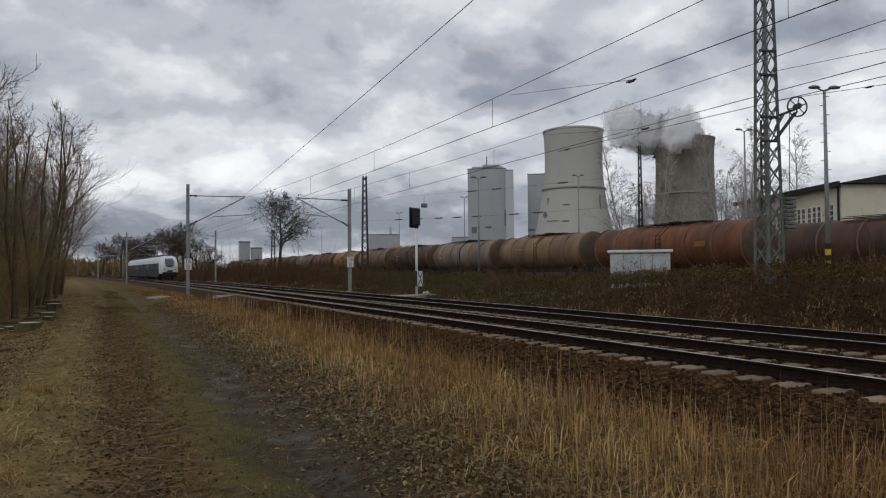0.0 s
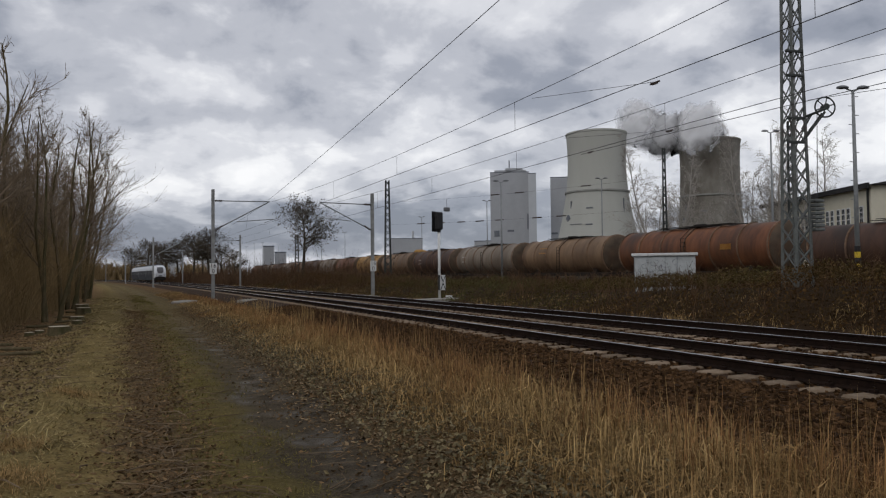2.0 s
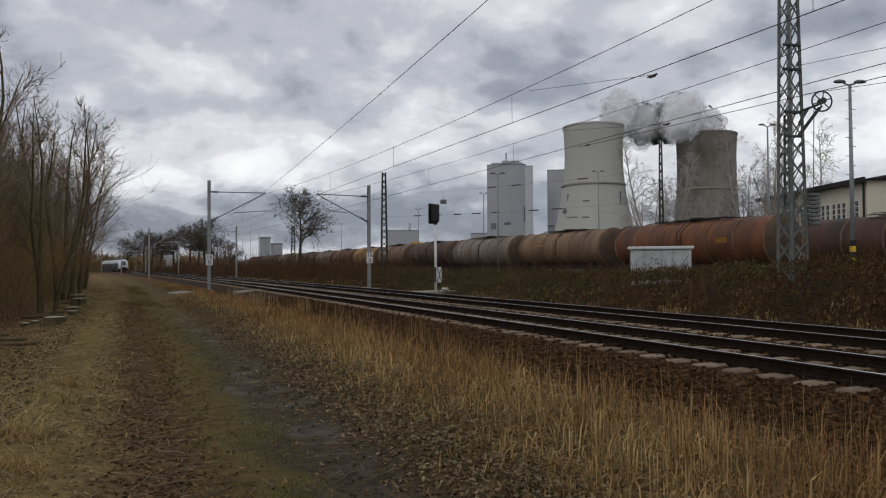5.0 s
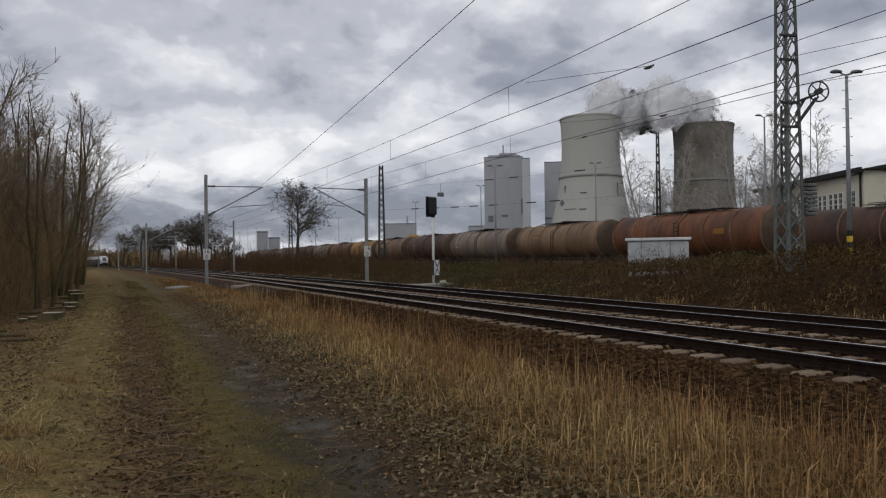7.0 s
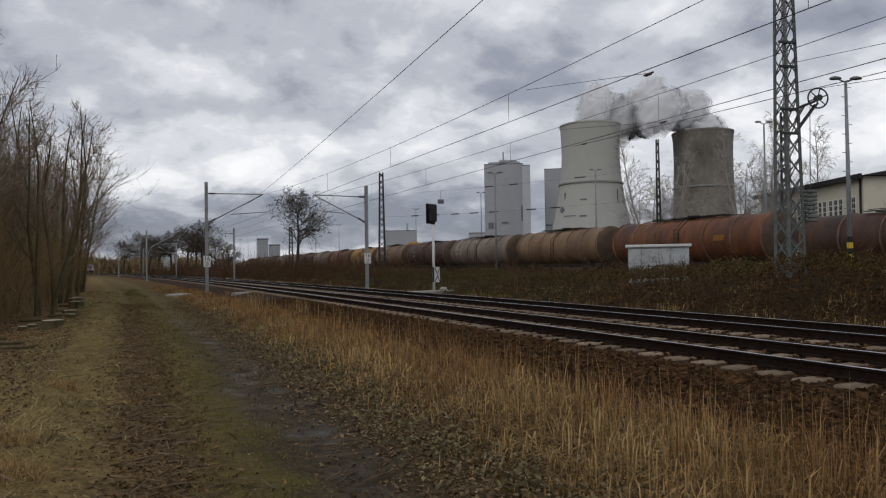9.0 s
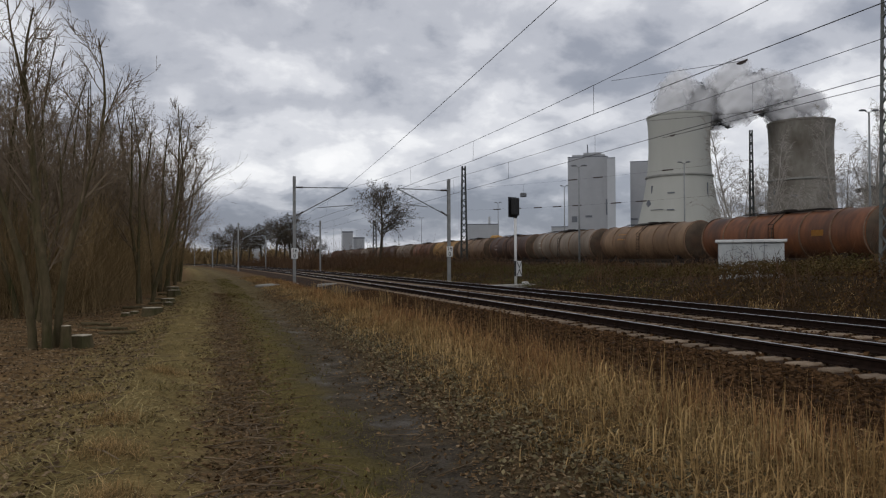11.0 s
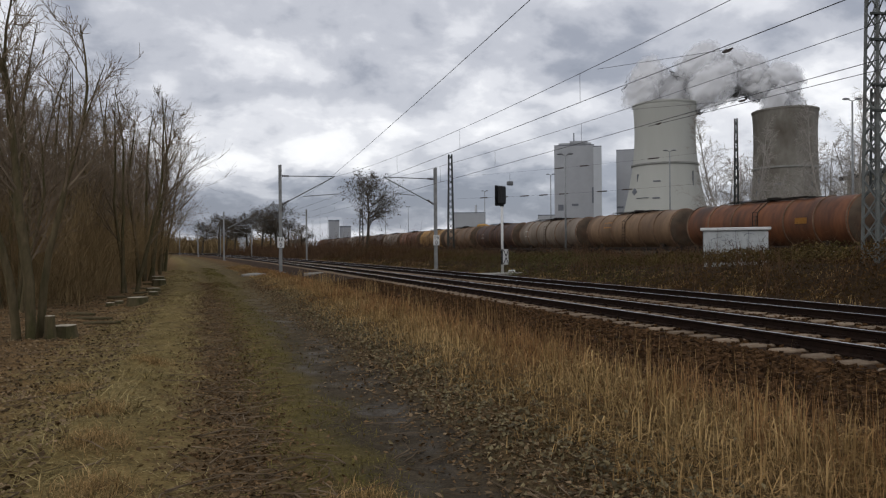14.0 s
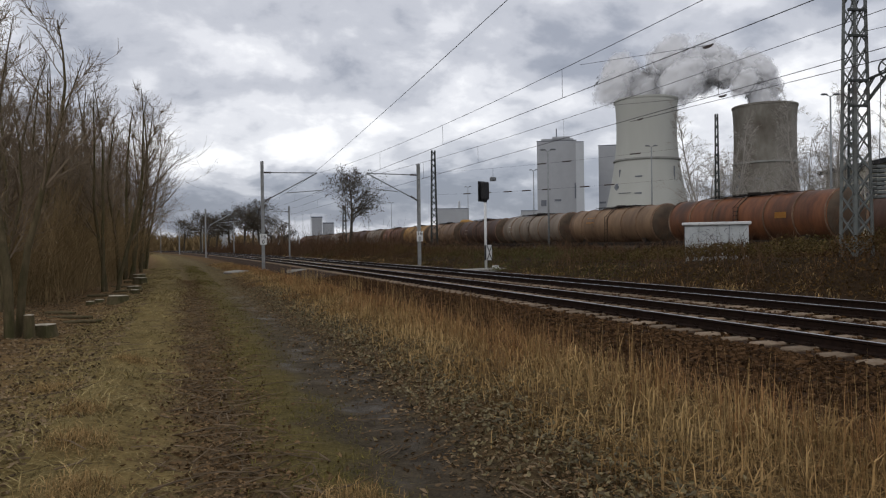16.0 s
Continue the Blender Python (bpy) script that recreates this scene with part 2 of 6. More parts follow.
def ground_material():
    """Earth with zones across the line: leaf litter under the wood, dry verge, ruts, green strip, dry grass, yard cinders."""
    m = bpy.data.materials.new("ground_earth_and_grass")
    m.use_nodes = True
    nt = m.node_tree
    N, L = nt.nodes.new, nt.links.new
    b = nt.nodes["Principled BSDF"]
    b.inputs["Roughness"].default_value = 0.95
    b.inputs["Specular IOR Level"].default_value = 0.05
    geo = N("ShaderNodeNewGeometry")
    sep = N("ShaderNodeSeparateXYZ")
    L(geo.outputs["Position"], sep.inputs[0])

    def mth(op, a, c=None):
        n = N("ShaderNodeMath")
        n.operation = op
        for i, v in enumerate((a, c)):
            if v is None:
                continue
            if isinstance(v, (int, float)):
                n.inputs[i].default_value = v
            else:
                L(v, n.inputs[i])
        return n.outputs[0]

    def noise_tex(s, d=5.0, r=0.6):
        n = N("ShaderNodeTexNoise")
        n.inputs["Scale"].default_value, n.inputs["Detail"].default_value, n.inputs["Roughness"].default_value = s, d, r
        L(geo.outputs["Position"], n.inputs["Vector"])
        return n.outputs["Fac"]

    ypos = mth("MAXIMUM", sep.outputs[1], 0.0)
    xo = mth("ADD", sep.outputs[0], mth("DIVIDE", mth("MULTIPLY", ypos, ypos), 4440.0))
    n1, n2, n3 = noise_tex(0.8), noise_tex(5.0), noise_tex(38.0)
    xw = mth("ADD", xo, mth("MULTIPLY", mth("SUBTRACT", n1, 0.5), 1.6))
    xw = mth("ADD", xw, mth("MULTIPLY", mth("SUBTRACT", n2, 0.5), 0.7))
    ramp = N("ShaderNodeValToRGB")
    L(mth("DIVIDE", mth("ADD", xw, 20.0), 60.0), ramp.inputs[0])
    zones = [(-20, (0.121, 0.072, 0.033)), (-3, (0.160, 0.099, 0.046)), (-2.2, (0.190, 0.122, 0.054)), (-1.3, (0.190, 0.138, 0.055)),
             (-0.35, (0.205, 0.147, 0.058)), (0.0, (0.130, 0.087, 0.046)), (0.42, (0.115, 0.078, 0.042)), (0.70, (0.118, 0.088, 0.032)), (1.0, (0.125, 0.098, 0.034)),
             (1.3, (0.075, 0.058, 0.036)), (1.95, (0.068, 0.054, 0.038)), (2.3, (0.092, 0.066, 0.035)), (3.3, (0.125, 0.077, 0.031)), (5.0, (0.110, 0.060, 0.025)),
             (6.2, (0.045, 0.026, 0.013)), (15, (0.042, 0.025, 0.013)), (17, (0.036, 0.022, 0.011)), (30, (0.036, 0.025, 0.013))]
    cr = ramp.color_ramp
    while len(cr.elements) < len(zones):
        cr.elements.new(0.5)
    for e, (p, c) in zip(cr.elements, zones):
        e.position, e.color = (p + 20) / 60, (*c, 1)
    over = N("ShaderNodeMapRange")
    L(mth("ADD", ypos, mth("MULTIPLY", mth("SUBTRACT", n1, 0.5), 22.0)), over.inputs[0])
    for i, v in enumerate((10.0, 34.0, 0.0, 0.85)):
        over.inputs[i + 1].default_value = v
    lane = N("ShaderNodeMapRange")
    L(mth("ABSOLUTE", mth("SUBTRACT", xw, 0.9)), lane.inputs[0])
    for i, v in enumerate((1.2, 1.9, 1.0, 0.0)):
        lane.inputs[i + 1].default_value = v
    sod = mth("MULTIPLY", over.outputs[0], lane.outputs[0])
    mixed = N("ShaderNodeMix")
    mixed.data_type = "RGBA"
    L(sod, mixed.inputs[0]), L(ramp.outputs[0], mixed.inputs[6])
    mixed.inputs[7].default_value = (0.142, 0.104, 0.045, 1)
    var = N("ShaderNodeMapRange")
    L(mth("ADD", mth("MULTIPLY", n2, 0.5), mth("MULTIPLY", n3, 0.5)), var.inputs[0])
    for i, v in enumerate((0.35, 0.65, 0.45, 1.5)):
        var.inputs[i + 1].default_value = v
    s = N("ShaderNodeVectorMath")
    s.operation = "SCALE"
    L(mixed.outputs[2], s.inputs[0]), L(var.outputs[0], s.inputs["Scale"])
    L(s.outputs[0], b.inputs["Base Color"])
    # the wheel rut is wet, smooth mud
    off = mth("ABSOLUTE", mth("SUBTRACT", mth("ADD", xo, mth("MULTIPLY", mth("SUBTRACT", n1, 0.5), 1.2)), 1.6))
    wet = N("ShaderNodeMapRange")
    wet.interpolation_type = "SMOOTHSTEP"
    L(mth("ADD", off, mth("MULTIPLY", mth("SUBTRACT", n2, 0.5), 0.9)), wet.inputs[0])
    for i, v in enumerate((0.55, 0.15, 0.0, 1.0)):
        wet.inputs[i + 1].default_value = v
    pud = N("ShaderNodeMapRange")
    L(noise_tex(1.1, 3.0), pud.inputs[0])
    pud.inputs[1].default_value, pud.inputs[2].default_value = 0.46, 0.62
    damp = mth("MULTIPLY", mth("MULTIPLY", wet.outputs[0], pud.outputs[0]), mth("SUBTRACT", 1.0, over.outputs[0]))
    L(mth("SUBTRACT", 0.95, mth("MULTIPLY", damp, 0.40)), b.inputs["Roughness"])
    L(mth("ADD", 0.05, mth("MULTIPLY", damp, 0.22)), b.inputs["Specular IOR Level"])
    bn = N("ShaderNodeBump")
    bn.inputs["Strength"].default_value, bn.inputs["Distance"].default_value = 0.8, 0.03
    L(mth("ADD", n3, mth("MULTIPLY", n2, 1.5)), bn.inputs["Height"])
    L(bn.outputs[0], b.inputs["Normal"])
    return m


M["ground"] = ground_material()


def spaced(lo, hi, near, step, grow):
    """Grid lines that lie close together near 'near' and widen outwards."""
    out = [near]
    s, v = step, near
    while v < hi:
        v += s
        s *= grow
        out.append(min(v, hi))
    s, v = step, near
    while v > lo:
        v -= s
        s *= grow
        out.insert(0, max(v, lo))
    return np.array(sorted(set(out)))


def build_ground():
    xs = np.concatenate([spaced(-4200, -6.01, -6.01, 0.5, 1.25), np.arange(-6, 6.6, 0.15), np.arange(6.7, 40, 0.6), spaced(40.1, 4200, 40.1, 0.8, 1.25)])
    ys = np.concatenate([spaced(-600, 0.99, 0.99, 0.6, 1.3), np.arange(1, 30, 0.22), np.arange(30.3, 160, 1.6), spaced(161, 4600, 161, 2.0, 1.12)])
    V, F = grid_sheet(xs, ys, ground_z)
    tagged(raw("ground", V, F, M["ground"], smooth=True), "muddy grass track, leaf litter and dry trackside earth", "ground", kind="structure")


build_ground()

# ---- railway line ----
TRACK_A, TRACK_B, RAIL_Z = 8.95, 12.65, 0.33
LINE_YS = np.concatenate([np.arange(-30, 60, 3.0), np.arange(60, 470, 8.0)])


def sweep(name, prof, x0, material, parent, label="", ys=LINE_YS, closed=True):
    """A profile of (across, height) pairs drawn along the curve."""
    V, F = [], []
    n = len(prof)
    for y in ys:
        for u, z in prof:
            V.append((curve_x(x0 + u, y), y, z))
    for i in range(len(ys) - 1):
        for k in range(n if closed else n - 1):
            a, b = i * n + k, i * n + (k + 1) % n
            F.append((a, b, b + n, a + n))
    ob = raw(name, V, F, material, parent)
    return tagged(ob, label)


def build_tracks():
    bed = RAIL_Z - 0.205
    prof = [(-3.1, -0.12), (-2.0, bed - 0.06), (-1.55, bed), (1.55, bed), (1.85, bed - 0.08), (2.15, bed), (5.25, bed), (5.6, bed - 0.05), (6.7, -0.02)]
    b = sweep("ballast_bed", prof, TRACK_A, M["ballast"], None, closed=False)
    tagged(b, "rust-brown crushed stone ballast under both tracks", "ballast", kind="structure")
    bm = bmesh.new()
    # one sleeper: waisted in the middle, sloping ends
    for u in (-0.82, 0.82):
        vs = box(bm, (u, 0, -0.085), (0.94, 0.25, 0.17), bevel=0.025)
    box(bm, (0, 0, -0.11), (0.70, 0.22, 0.13), bevel=0.015)
    sleeper_mesh = finish(bm, "sleeper", M["sleeper"])
    bm = bmesh.new()
    box(bm, (0, 0, 0.0), (0.34, 0.16, 0.03), bevel=0.006)
    for u in (-0.11, 0.11):
        box(bm, (u, 0, 0.03), (0.07, 0.10, 0.05), bevel=0.008)
        rod(bm, (u, 0, 0.03), (u, 0, 0.085), 0.018, n=6)
    clip_mesh = finish(bm, "rail_fastening", M["rail_side"])
    for x0, tone in ((TRACK_A, "nearer"), (TRACK_B, "farther")):
        t = thing("railway_track", "standard gauge track with shiny worn rails on concrete sleepers", "track", "main line tracks", kind="structure")
        h = RAIL_Z
        rp = [(-0.07, h - 0.17), (0.07, h - 0.17), (0.07, h - 0.155), (0.012, h - 0.13), (0.012, h - 0.05), (0.036, h - 0.035), (0.036, h - 0.004),
              (-0.036, h - 0.004), (-0.036, h - 0.035), (-0.012, h - 0.05), (-0.012, h - 0.13), (-0.07, h - 0.155)]
        for u in (-0.753, 0.753):
            r = sweep("rail", [(u + a, z) for a, z in rp], x0, M["rail_side"], t)
            tp = [(u - 0.030, h - 0.003), (u + 0.030, h - 0.003), (u + 0.022, h), (u - 0.022, h)]
            sweep("running_surface", tp, x0, M["rail_top"], r, "polished steel rail head")
        for i in range(150):
            y = 3.0 + i * 0.6
            ob = new("sleeper", sleeper_mesh)
            ob.parent = t
            ob.matrix_basis = pose(curve_x(x0, y), y, h - 0.166 + random.uniform(-0.006, 0.006), 0, 0, curve_yaw(y) + random.uniform(-0.4, 0.4))
        for i in range(60):
            y = 3.0 + i * 0.6
            for u in (-0.753, 0.753):
                ob = new("rail_fastening", clip_mesh)
                ob.parent = t
                ob.matrix_basis = pose(curve_x(x0 + u, y), y, h - 0.17)
        bm = bmesh.new()
        for y in np.concatenate([np.arange(-20, 2.9, 0.62), np.arange(93.0, 300, 0.6)]):
            box(bm, (curve_x(x0, y), y, h - 0.25), (2.6, 0.26, 0.15))
        part("far_sleepers", bm, M["sleeper"], t, kind="stuff")


build_tracks()

# ---- overhead line ----
M["sign_white"] = mat("white_enamel_plate", (0.62, 0.62, 0.6), (0.72, 0.72, 0.7), 4, 0.6, 0, 0.05)
M["black"] = mat("matt_black_paint", (0.012, 0.012, 0.013), (0.025, 0.025, 0.026), 6, 0.6, 0, 0.05)
M["foundation"] = mat("grey_concrete", (0.24, 0.225, 0.195), (0.36, 0.34, 0.30), 6, 0.92, 0, 0.3, c3=(0.22, 0.2, 0.18))


def lettering(txt, size, m, parent, material):
    cu = bpy.data.curves.new("lettering", "FONT")
    cu.body, cu.size, cu.align_x, cu.align_y, cu.extrude = txt, size, "CENTER", "CENTER", 0.001
    tmp = bpy.data.objects.new("lettering", cu)
    scene.collection.objects.link(tmp)
    dg = bpy.context.evaluated_depsgraph_get()
    me = bpy.data.meshes.new_from_object(tmp.evaluated_get(dg))
    bpy.data.objects.remove(tmp)
    me.materials.clear()
    me.materials.append(material)
    ob = new("lettering", me)
    ob.parent = parent
    ob.matrix_basis = m
    return ob


def overhead_mast(y, side, height=7.6, sign=False, far=False):
    """A slim steel mast with a tubular cantilever. side -1: beside the nearer track, 1: beyond the farther one."""
    tx = TRACK_A if side < 0 else TRACK_B
    off = -3.55 if side < 0 else 3.35
    x = curve_x(tx + off, y)
    gz = float(ground_z(x, y))
    t = thing("overhead_line_mast", "slim grey steel mast with a tubular cantilever arm" + (" and kilometre plate" if sign else ""), "catenary mast", "overhead line masts",
              pose(x, y, gz, 0, 0, curve_yaw(y)))
    bm = bmesh.new()
    h = height - gz
    for u in (-0.10, 0.10):
        box(bm, (0, u, h / 2), (0.20, 0.02, h))
    box(bm, (0, 0, h / 2), (0.02, 0.18, h))
    part("pole", bm, M["concrete_mast"], t)
    bm = bmesh.new()
    box(bm, (0, 0, -0.12), (0.6, 0.6, 0.36), bevel=0.03)
    part("foundation", bm, M["foundation"], t)
    s = -side
    reach = abs(off) + (0.22 if side < 0 else 0.36)
    zt, zb, zc = (6.87 if side < 0 else 6.65) - gz, 5.35 - gz, 5.32 - gz
    bm = bmesh.new()
    rod(bm, (s * 0.12, 0, zt - 0.05), (s * (reach + 0.1), 0, zt), 0.035)
    rod(bm, (s * 0.12, 0, zb - 0.55), (s * reach, 0, zt - 0.05), 0.04)
    rod(bm, (s * reach * 0.42, 0, zb + 0.05), (s * (reach + 0.5), 0, zc + 0.32), 0.028)
    rod(bm, (s * (reach + 0.45), 0, zc + 0.32), (s * (reach - 0.3), 0, zc + 0.02), 0.016)
    part("cantilever", bm, M["galv"], t, "galvanised tube cantilever")
    for z0, z1 in ((zt - 0.05, zt - 0.045), (zb - 0.55, zb - 0.38)):
        bm = bmesh.new()
        a, b = Vector((s * 0.15, 0, z0)), Vector((s * 0.62, 0, z1 + (0.13 if z0 < zt - 1 else 0)))
        turn = Matrix.Translation(a) @ (b - a).to_track_quat("Z", "Y").to_matrix().to_4x4()
        step = (b - a).length / 6
        lathe(bm, [(r, step * (i + f)) for i in range(6) for r, f in ((0.035, 0.0), (0.075, 0.25), (0.075, 0.6), (0.035, 0.8))], 10, m=turn)
        part("insulator", bm, M["insulator"], t)
    if sign:
        bm = bmesh.new()
        box(bm, (0, -0.15, 2.15), (0.46, 0.02, 0.74), bevel=0.006)
        plate = part("kilometre_plate", bm, M["sign_white"], t, "white plate with black figures")
        for txt, z in (("16", 2.34), ("0", 1.96)):
            lettering(txt, 0.40, pose(0, -0.163, z, 90, 0, 0), plate, M["black"])
    return t


MASTS_A = [-14.0, 52.0, 118.7, 188.0, 255.0, 320.0]
MASTS_B = [-16.0, 49.5, 106.0, 172.0, 236.0, 300.0]


def wire_paths(y0, y1, messenger, contact, sag, droppers, n=24):
    """Messenger with its sag, contact wire and droppers of one span; each wire is (x at y0, x at y1, z at y0, z at y1)."""
    def at(w, f, s=0.0):
        y = y0 + (y1 - y0) * f
        x = curve_x(w[0], y0) * (1 - f) + curve_x(w[1], y1) * f
        return np.array((x, y, w[2] * (1 - f) + w[3] * f - s * 4 * f * (1 - f)))

    out = [([at(messenger, i / n, sag) for i in range(n + 1)], [0.0075] * (n + 1)),
           ([at(contact, i / n) for i in range(n + 1)], [0.0085] * (n + 1))]
    for y in droppers:
        f = (y - y0) / (y1 - y0)
        out.append(([at(contact, f), at(messenger, f, sag)], [0.005, 0.005]))
    return out


def build_overhead():
    for i, y in enumerate(MASTS_A):
        overhead_mast(y, -1, 7.6, sign=(i == 1))
    for i, y in enumerate(MASTS_B):
        overhead_mast(y, 1, 7.4, sign=(i == 1))
    for ys, x0, first, gap in ((MASTS_A, TRACK_A, 7.25, 8.6), (MASTS_B, TRACK_B, 14.8, 7.7)):
        for j, (a, b) in enumerate(zip(ys, ys[1:])):
            s = -0.2 if j % 2 else 0.2
            if j == 0 and x0 == TRACK_A:
                ms, ct, sag = (9.09, 8.79, 6.94, 6.71), (9.09, 8.79, 5.195, 5.195), 0.946
            elif j == 0:
                ms, ct, sag = (12.95, 12.5, 6.80, 6.50), (12.95, 12.5, 5.29, 5.27), 0.70
            else:
                ms, ct, sag = (x0, x0, 6.72, 6.72), (x0 + s, x0 - s, 5.26, 5.26), 0.8
            drops = [first + gap * k for k in range(-4, 50) if a + 2 < first + gap * k < b - 2]
            V, F = tube_mesh(wire_paths(a, b, ms, ct, sag, drops), 6)
            tagged(raw("overhead_wire", V, F, M["wire"], smooth=True), "sagging messenger wire with droppers and contact wire", "overhead wire", "overhead wires")
    for a, b in (((6.5, -14, 8.64), (curve_x(9.15, 52), 52, 6.97)),):
        a, b = np.array(a, float), np.array(b, float)
        V, F = tube_mesh([([a + (b - a) * f - np.array((0, 0, 0.25 * 4 * f * (1 - f))) for f in np.linspace(0, 1, 12)], [0.010] * 12)], 6)
        tagged(raw("feeder_wire", V, F, M["wire"], smooth=True), "single dark feeder wire hung above the line", "overhead wire")


build_overhead()


def wire_insulators():
    for x, y, z, yaw in ((8.97, 10.9, 5.195, 0), (12.66, 18.4, 5.28, 0), (12.70, 14.9, 5.28, 0), (19.86, 13.7, 6.80, 7)):
        bm = bmesh.new()
        rod(bm, (0, -0.13, 0), (0, 0.13, 0), 0.02, n=8)
        box(bm, (0, 0, -0.025), (0.035, 0.16, 0.02), bevel=0.004)
        ob = part("section_insulator", bm, M["insulator"])
        ob.matrix_basis = pose(x, y, z, 0, 0, yaw)
        tagged(ob, "dark section insulator clamped on the contact wire", "insulator", "section insulators")
    for a, b in (((8.92, 15.4, 5.92), (8.97, 10.9, 5.21)), ((12.65, 19.8, 5.95), (12.70, 14.9, 5.29))):
        V, F = tube_mesh([([np.array(a), np.array(b)], [0.005, 0.005])], 5)
        tagged(raw("bridle_rope", V, F, M["wire"]), "thin bridle rope between messenger and contact wire", "overhead wire")
    # wires tensioned from the lattice mast, and a second contact wire that leaves the farther track
    for a, b, r in (((19.9, 17.0, 8.09), (15.5, -5.0, 5.15), 0.008), ((20.3, 17.1, 7.21), (17.2, -5.0, 4.5), 0.008), ((12.72, 19.0, 5.3), (13.9, -6.0, 5.06), 0.008)):
        V, F = tube_mesh([([np.array(a) + (np.array(b) - np.array(a)) * f for f in np.linspace(0, 1, 6)], [r] * 6)], 6)
        tagged(raw("tension_wire", V, F, M["wire"], smooth=True), "thin dark wire tensioned from the lattice mast", "overhead wire", "tension wires")


wire_insulators()


def lattice_mast(x, y, z0, height, w0, w1, yaw, step=0.62, wheel=False, label=""):
    t = thing("lattice_mast", label or "grey riveted steel lattice mast", "lattice mast", "lattice masts", pose(x, y, z0, 0, 0, yaw))
    for sx in (-1, 1):
        for sy in (-1, 1):
            bm = bmesh.new()
            a, b = Vector((sx * w0 / 2, sy * w0 / 2, 0)), Vector((sx * w1 / 2, sy * w1 / 2, height))
            leg = 0.10 if wheel else 0.06 + 0.08 * w0
            q = (b - a).to_track_quat("Z", "Y").to_matrix()
            mid = (a + b) / 2
            # angle section with its heel outwards
            box(bm, mid - Vector((sx * leg / 2, 0, 0)), (leg, 0.014, (b - a).length), q)
            box(bm, mid - Vector((0, sy * leg / 2, 0)), (0.014, leg, (b - a).length), q)
            part("leg", bm, M["lattice"] if wheel else M["dark_steel"], t)
    for face in range(4):
        bm = bmesh.new()
        n = int(height / step)
        for i in range(n):
            za, zb = i * height / n, (i + 1) * height / n
            wa, wb = w0 + (w1 - w0) * za / height, w0 + (w1 - w0) * zb / height
            s = 1 if i % 2 else -1
            for q in ((s, -s), (-s, s)) if wheel else ((s, -s),):
                p0, p1 = Vector((q[0] * wa / 2, wa / 2, za)), Vector((q[1] * wb / 2, wb / 2, zb))
                r = Matrix.Rotation(face * math.pi / 2, 3, "Z")
                p0, p1 = r @ p0, r @ p1
                box(bm, (p0 + p1) / 2, (0.012, 0.05 if wheel else 0.03 + 0.07 * w0, (p1 - p0).length), (p1 - p0).to_track_quat("Z", "Y").to_matrix())
                if wheel:
                    part("lacing_bar", bm, M["lattice"], t)
                    bm = bmesh.new()
        if wheel:
            bm.free()
        else:
            part("lacing", bm, M["dark_steel"], t, kind="stuff")
    bm = bmesh.new()
    box(bm, (0, 0, -0.36), (w0 + 0.4, w0 + 0.4, 0.6), bevel=0.04)
    part("foundation", bm, M["foundation"], t)
    return t


def place(az, dist, z=0.0):
    """A point seen from the camera's stand: degrees to the right of straight ahead at the start, metres away."""
    a = radians(az - TRACK_YAW)
    return dist * math.sin(a), dist * math.cos(a), z


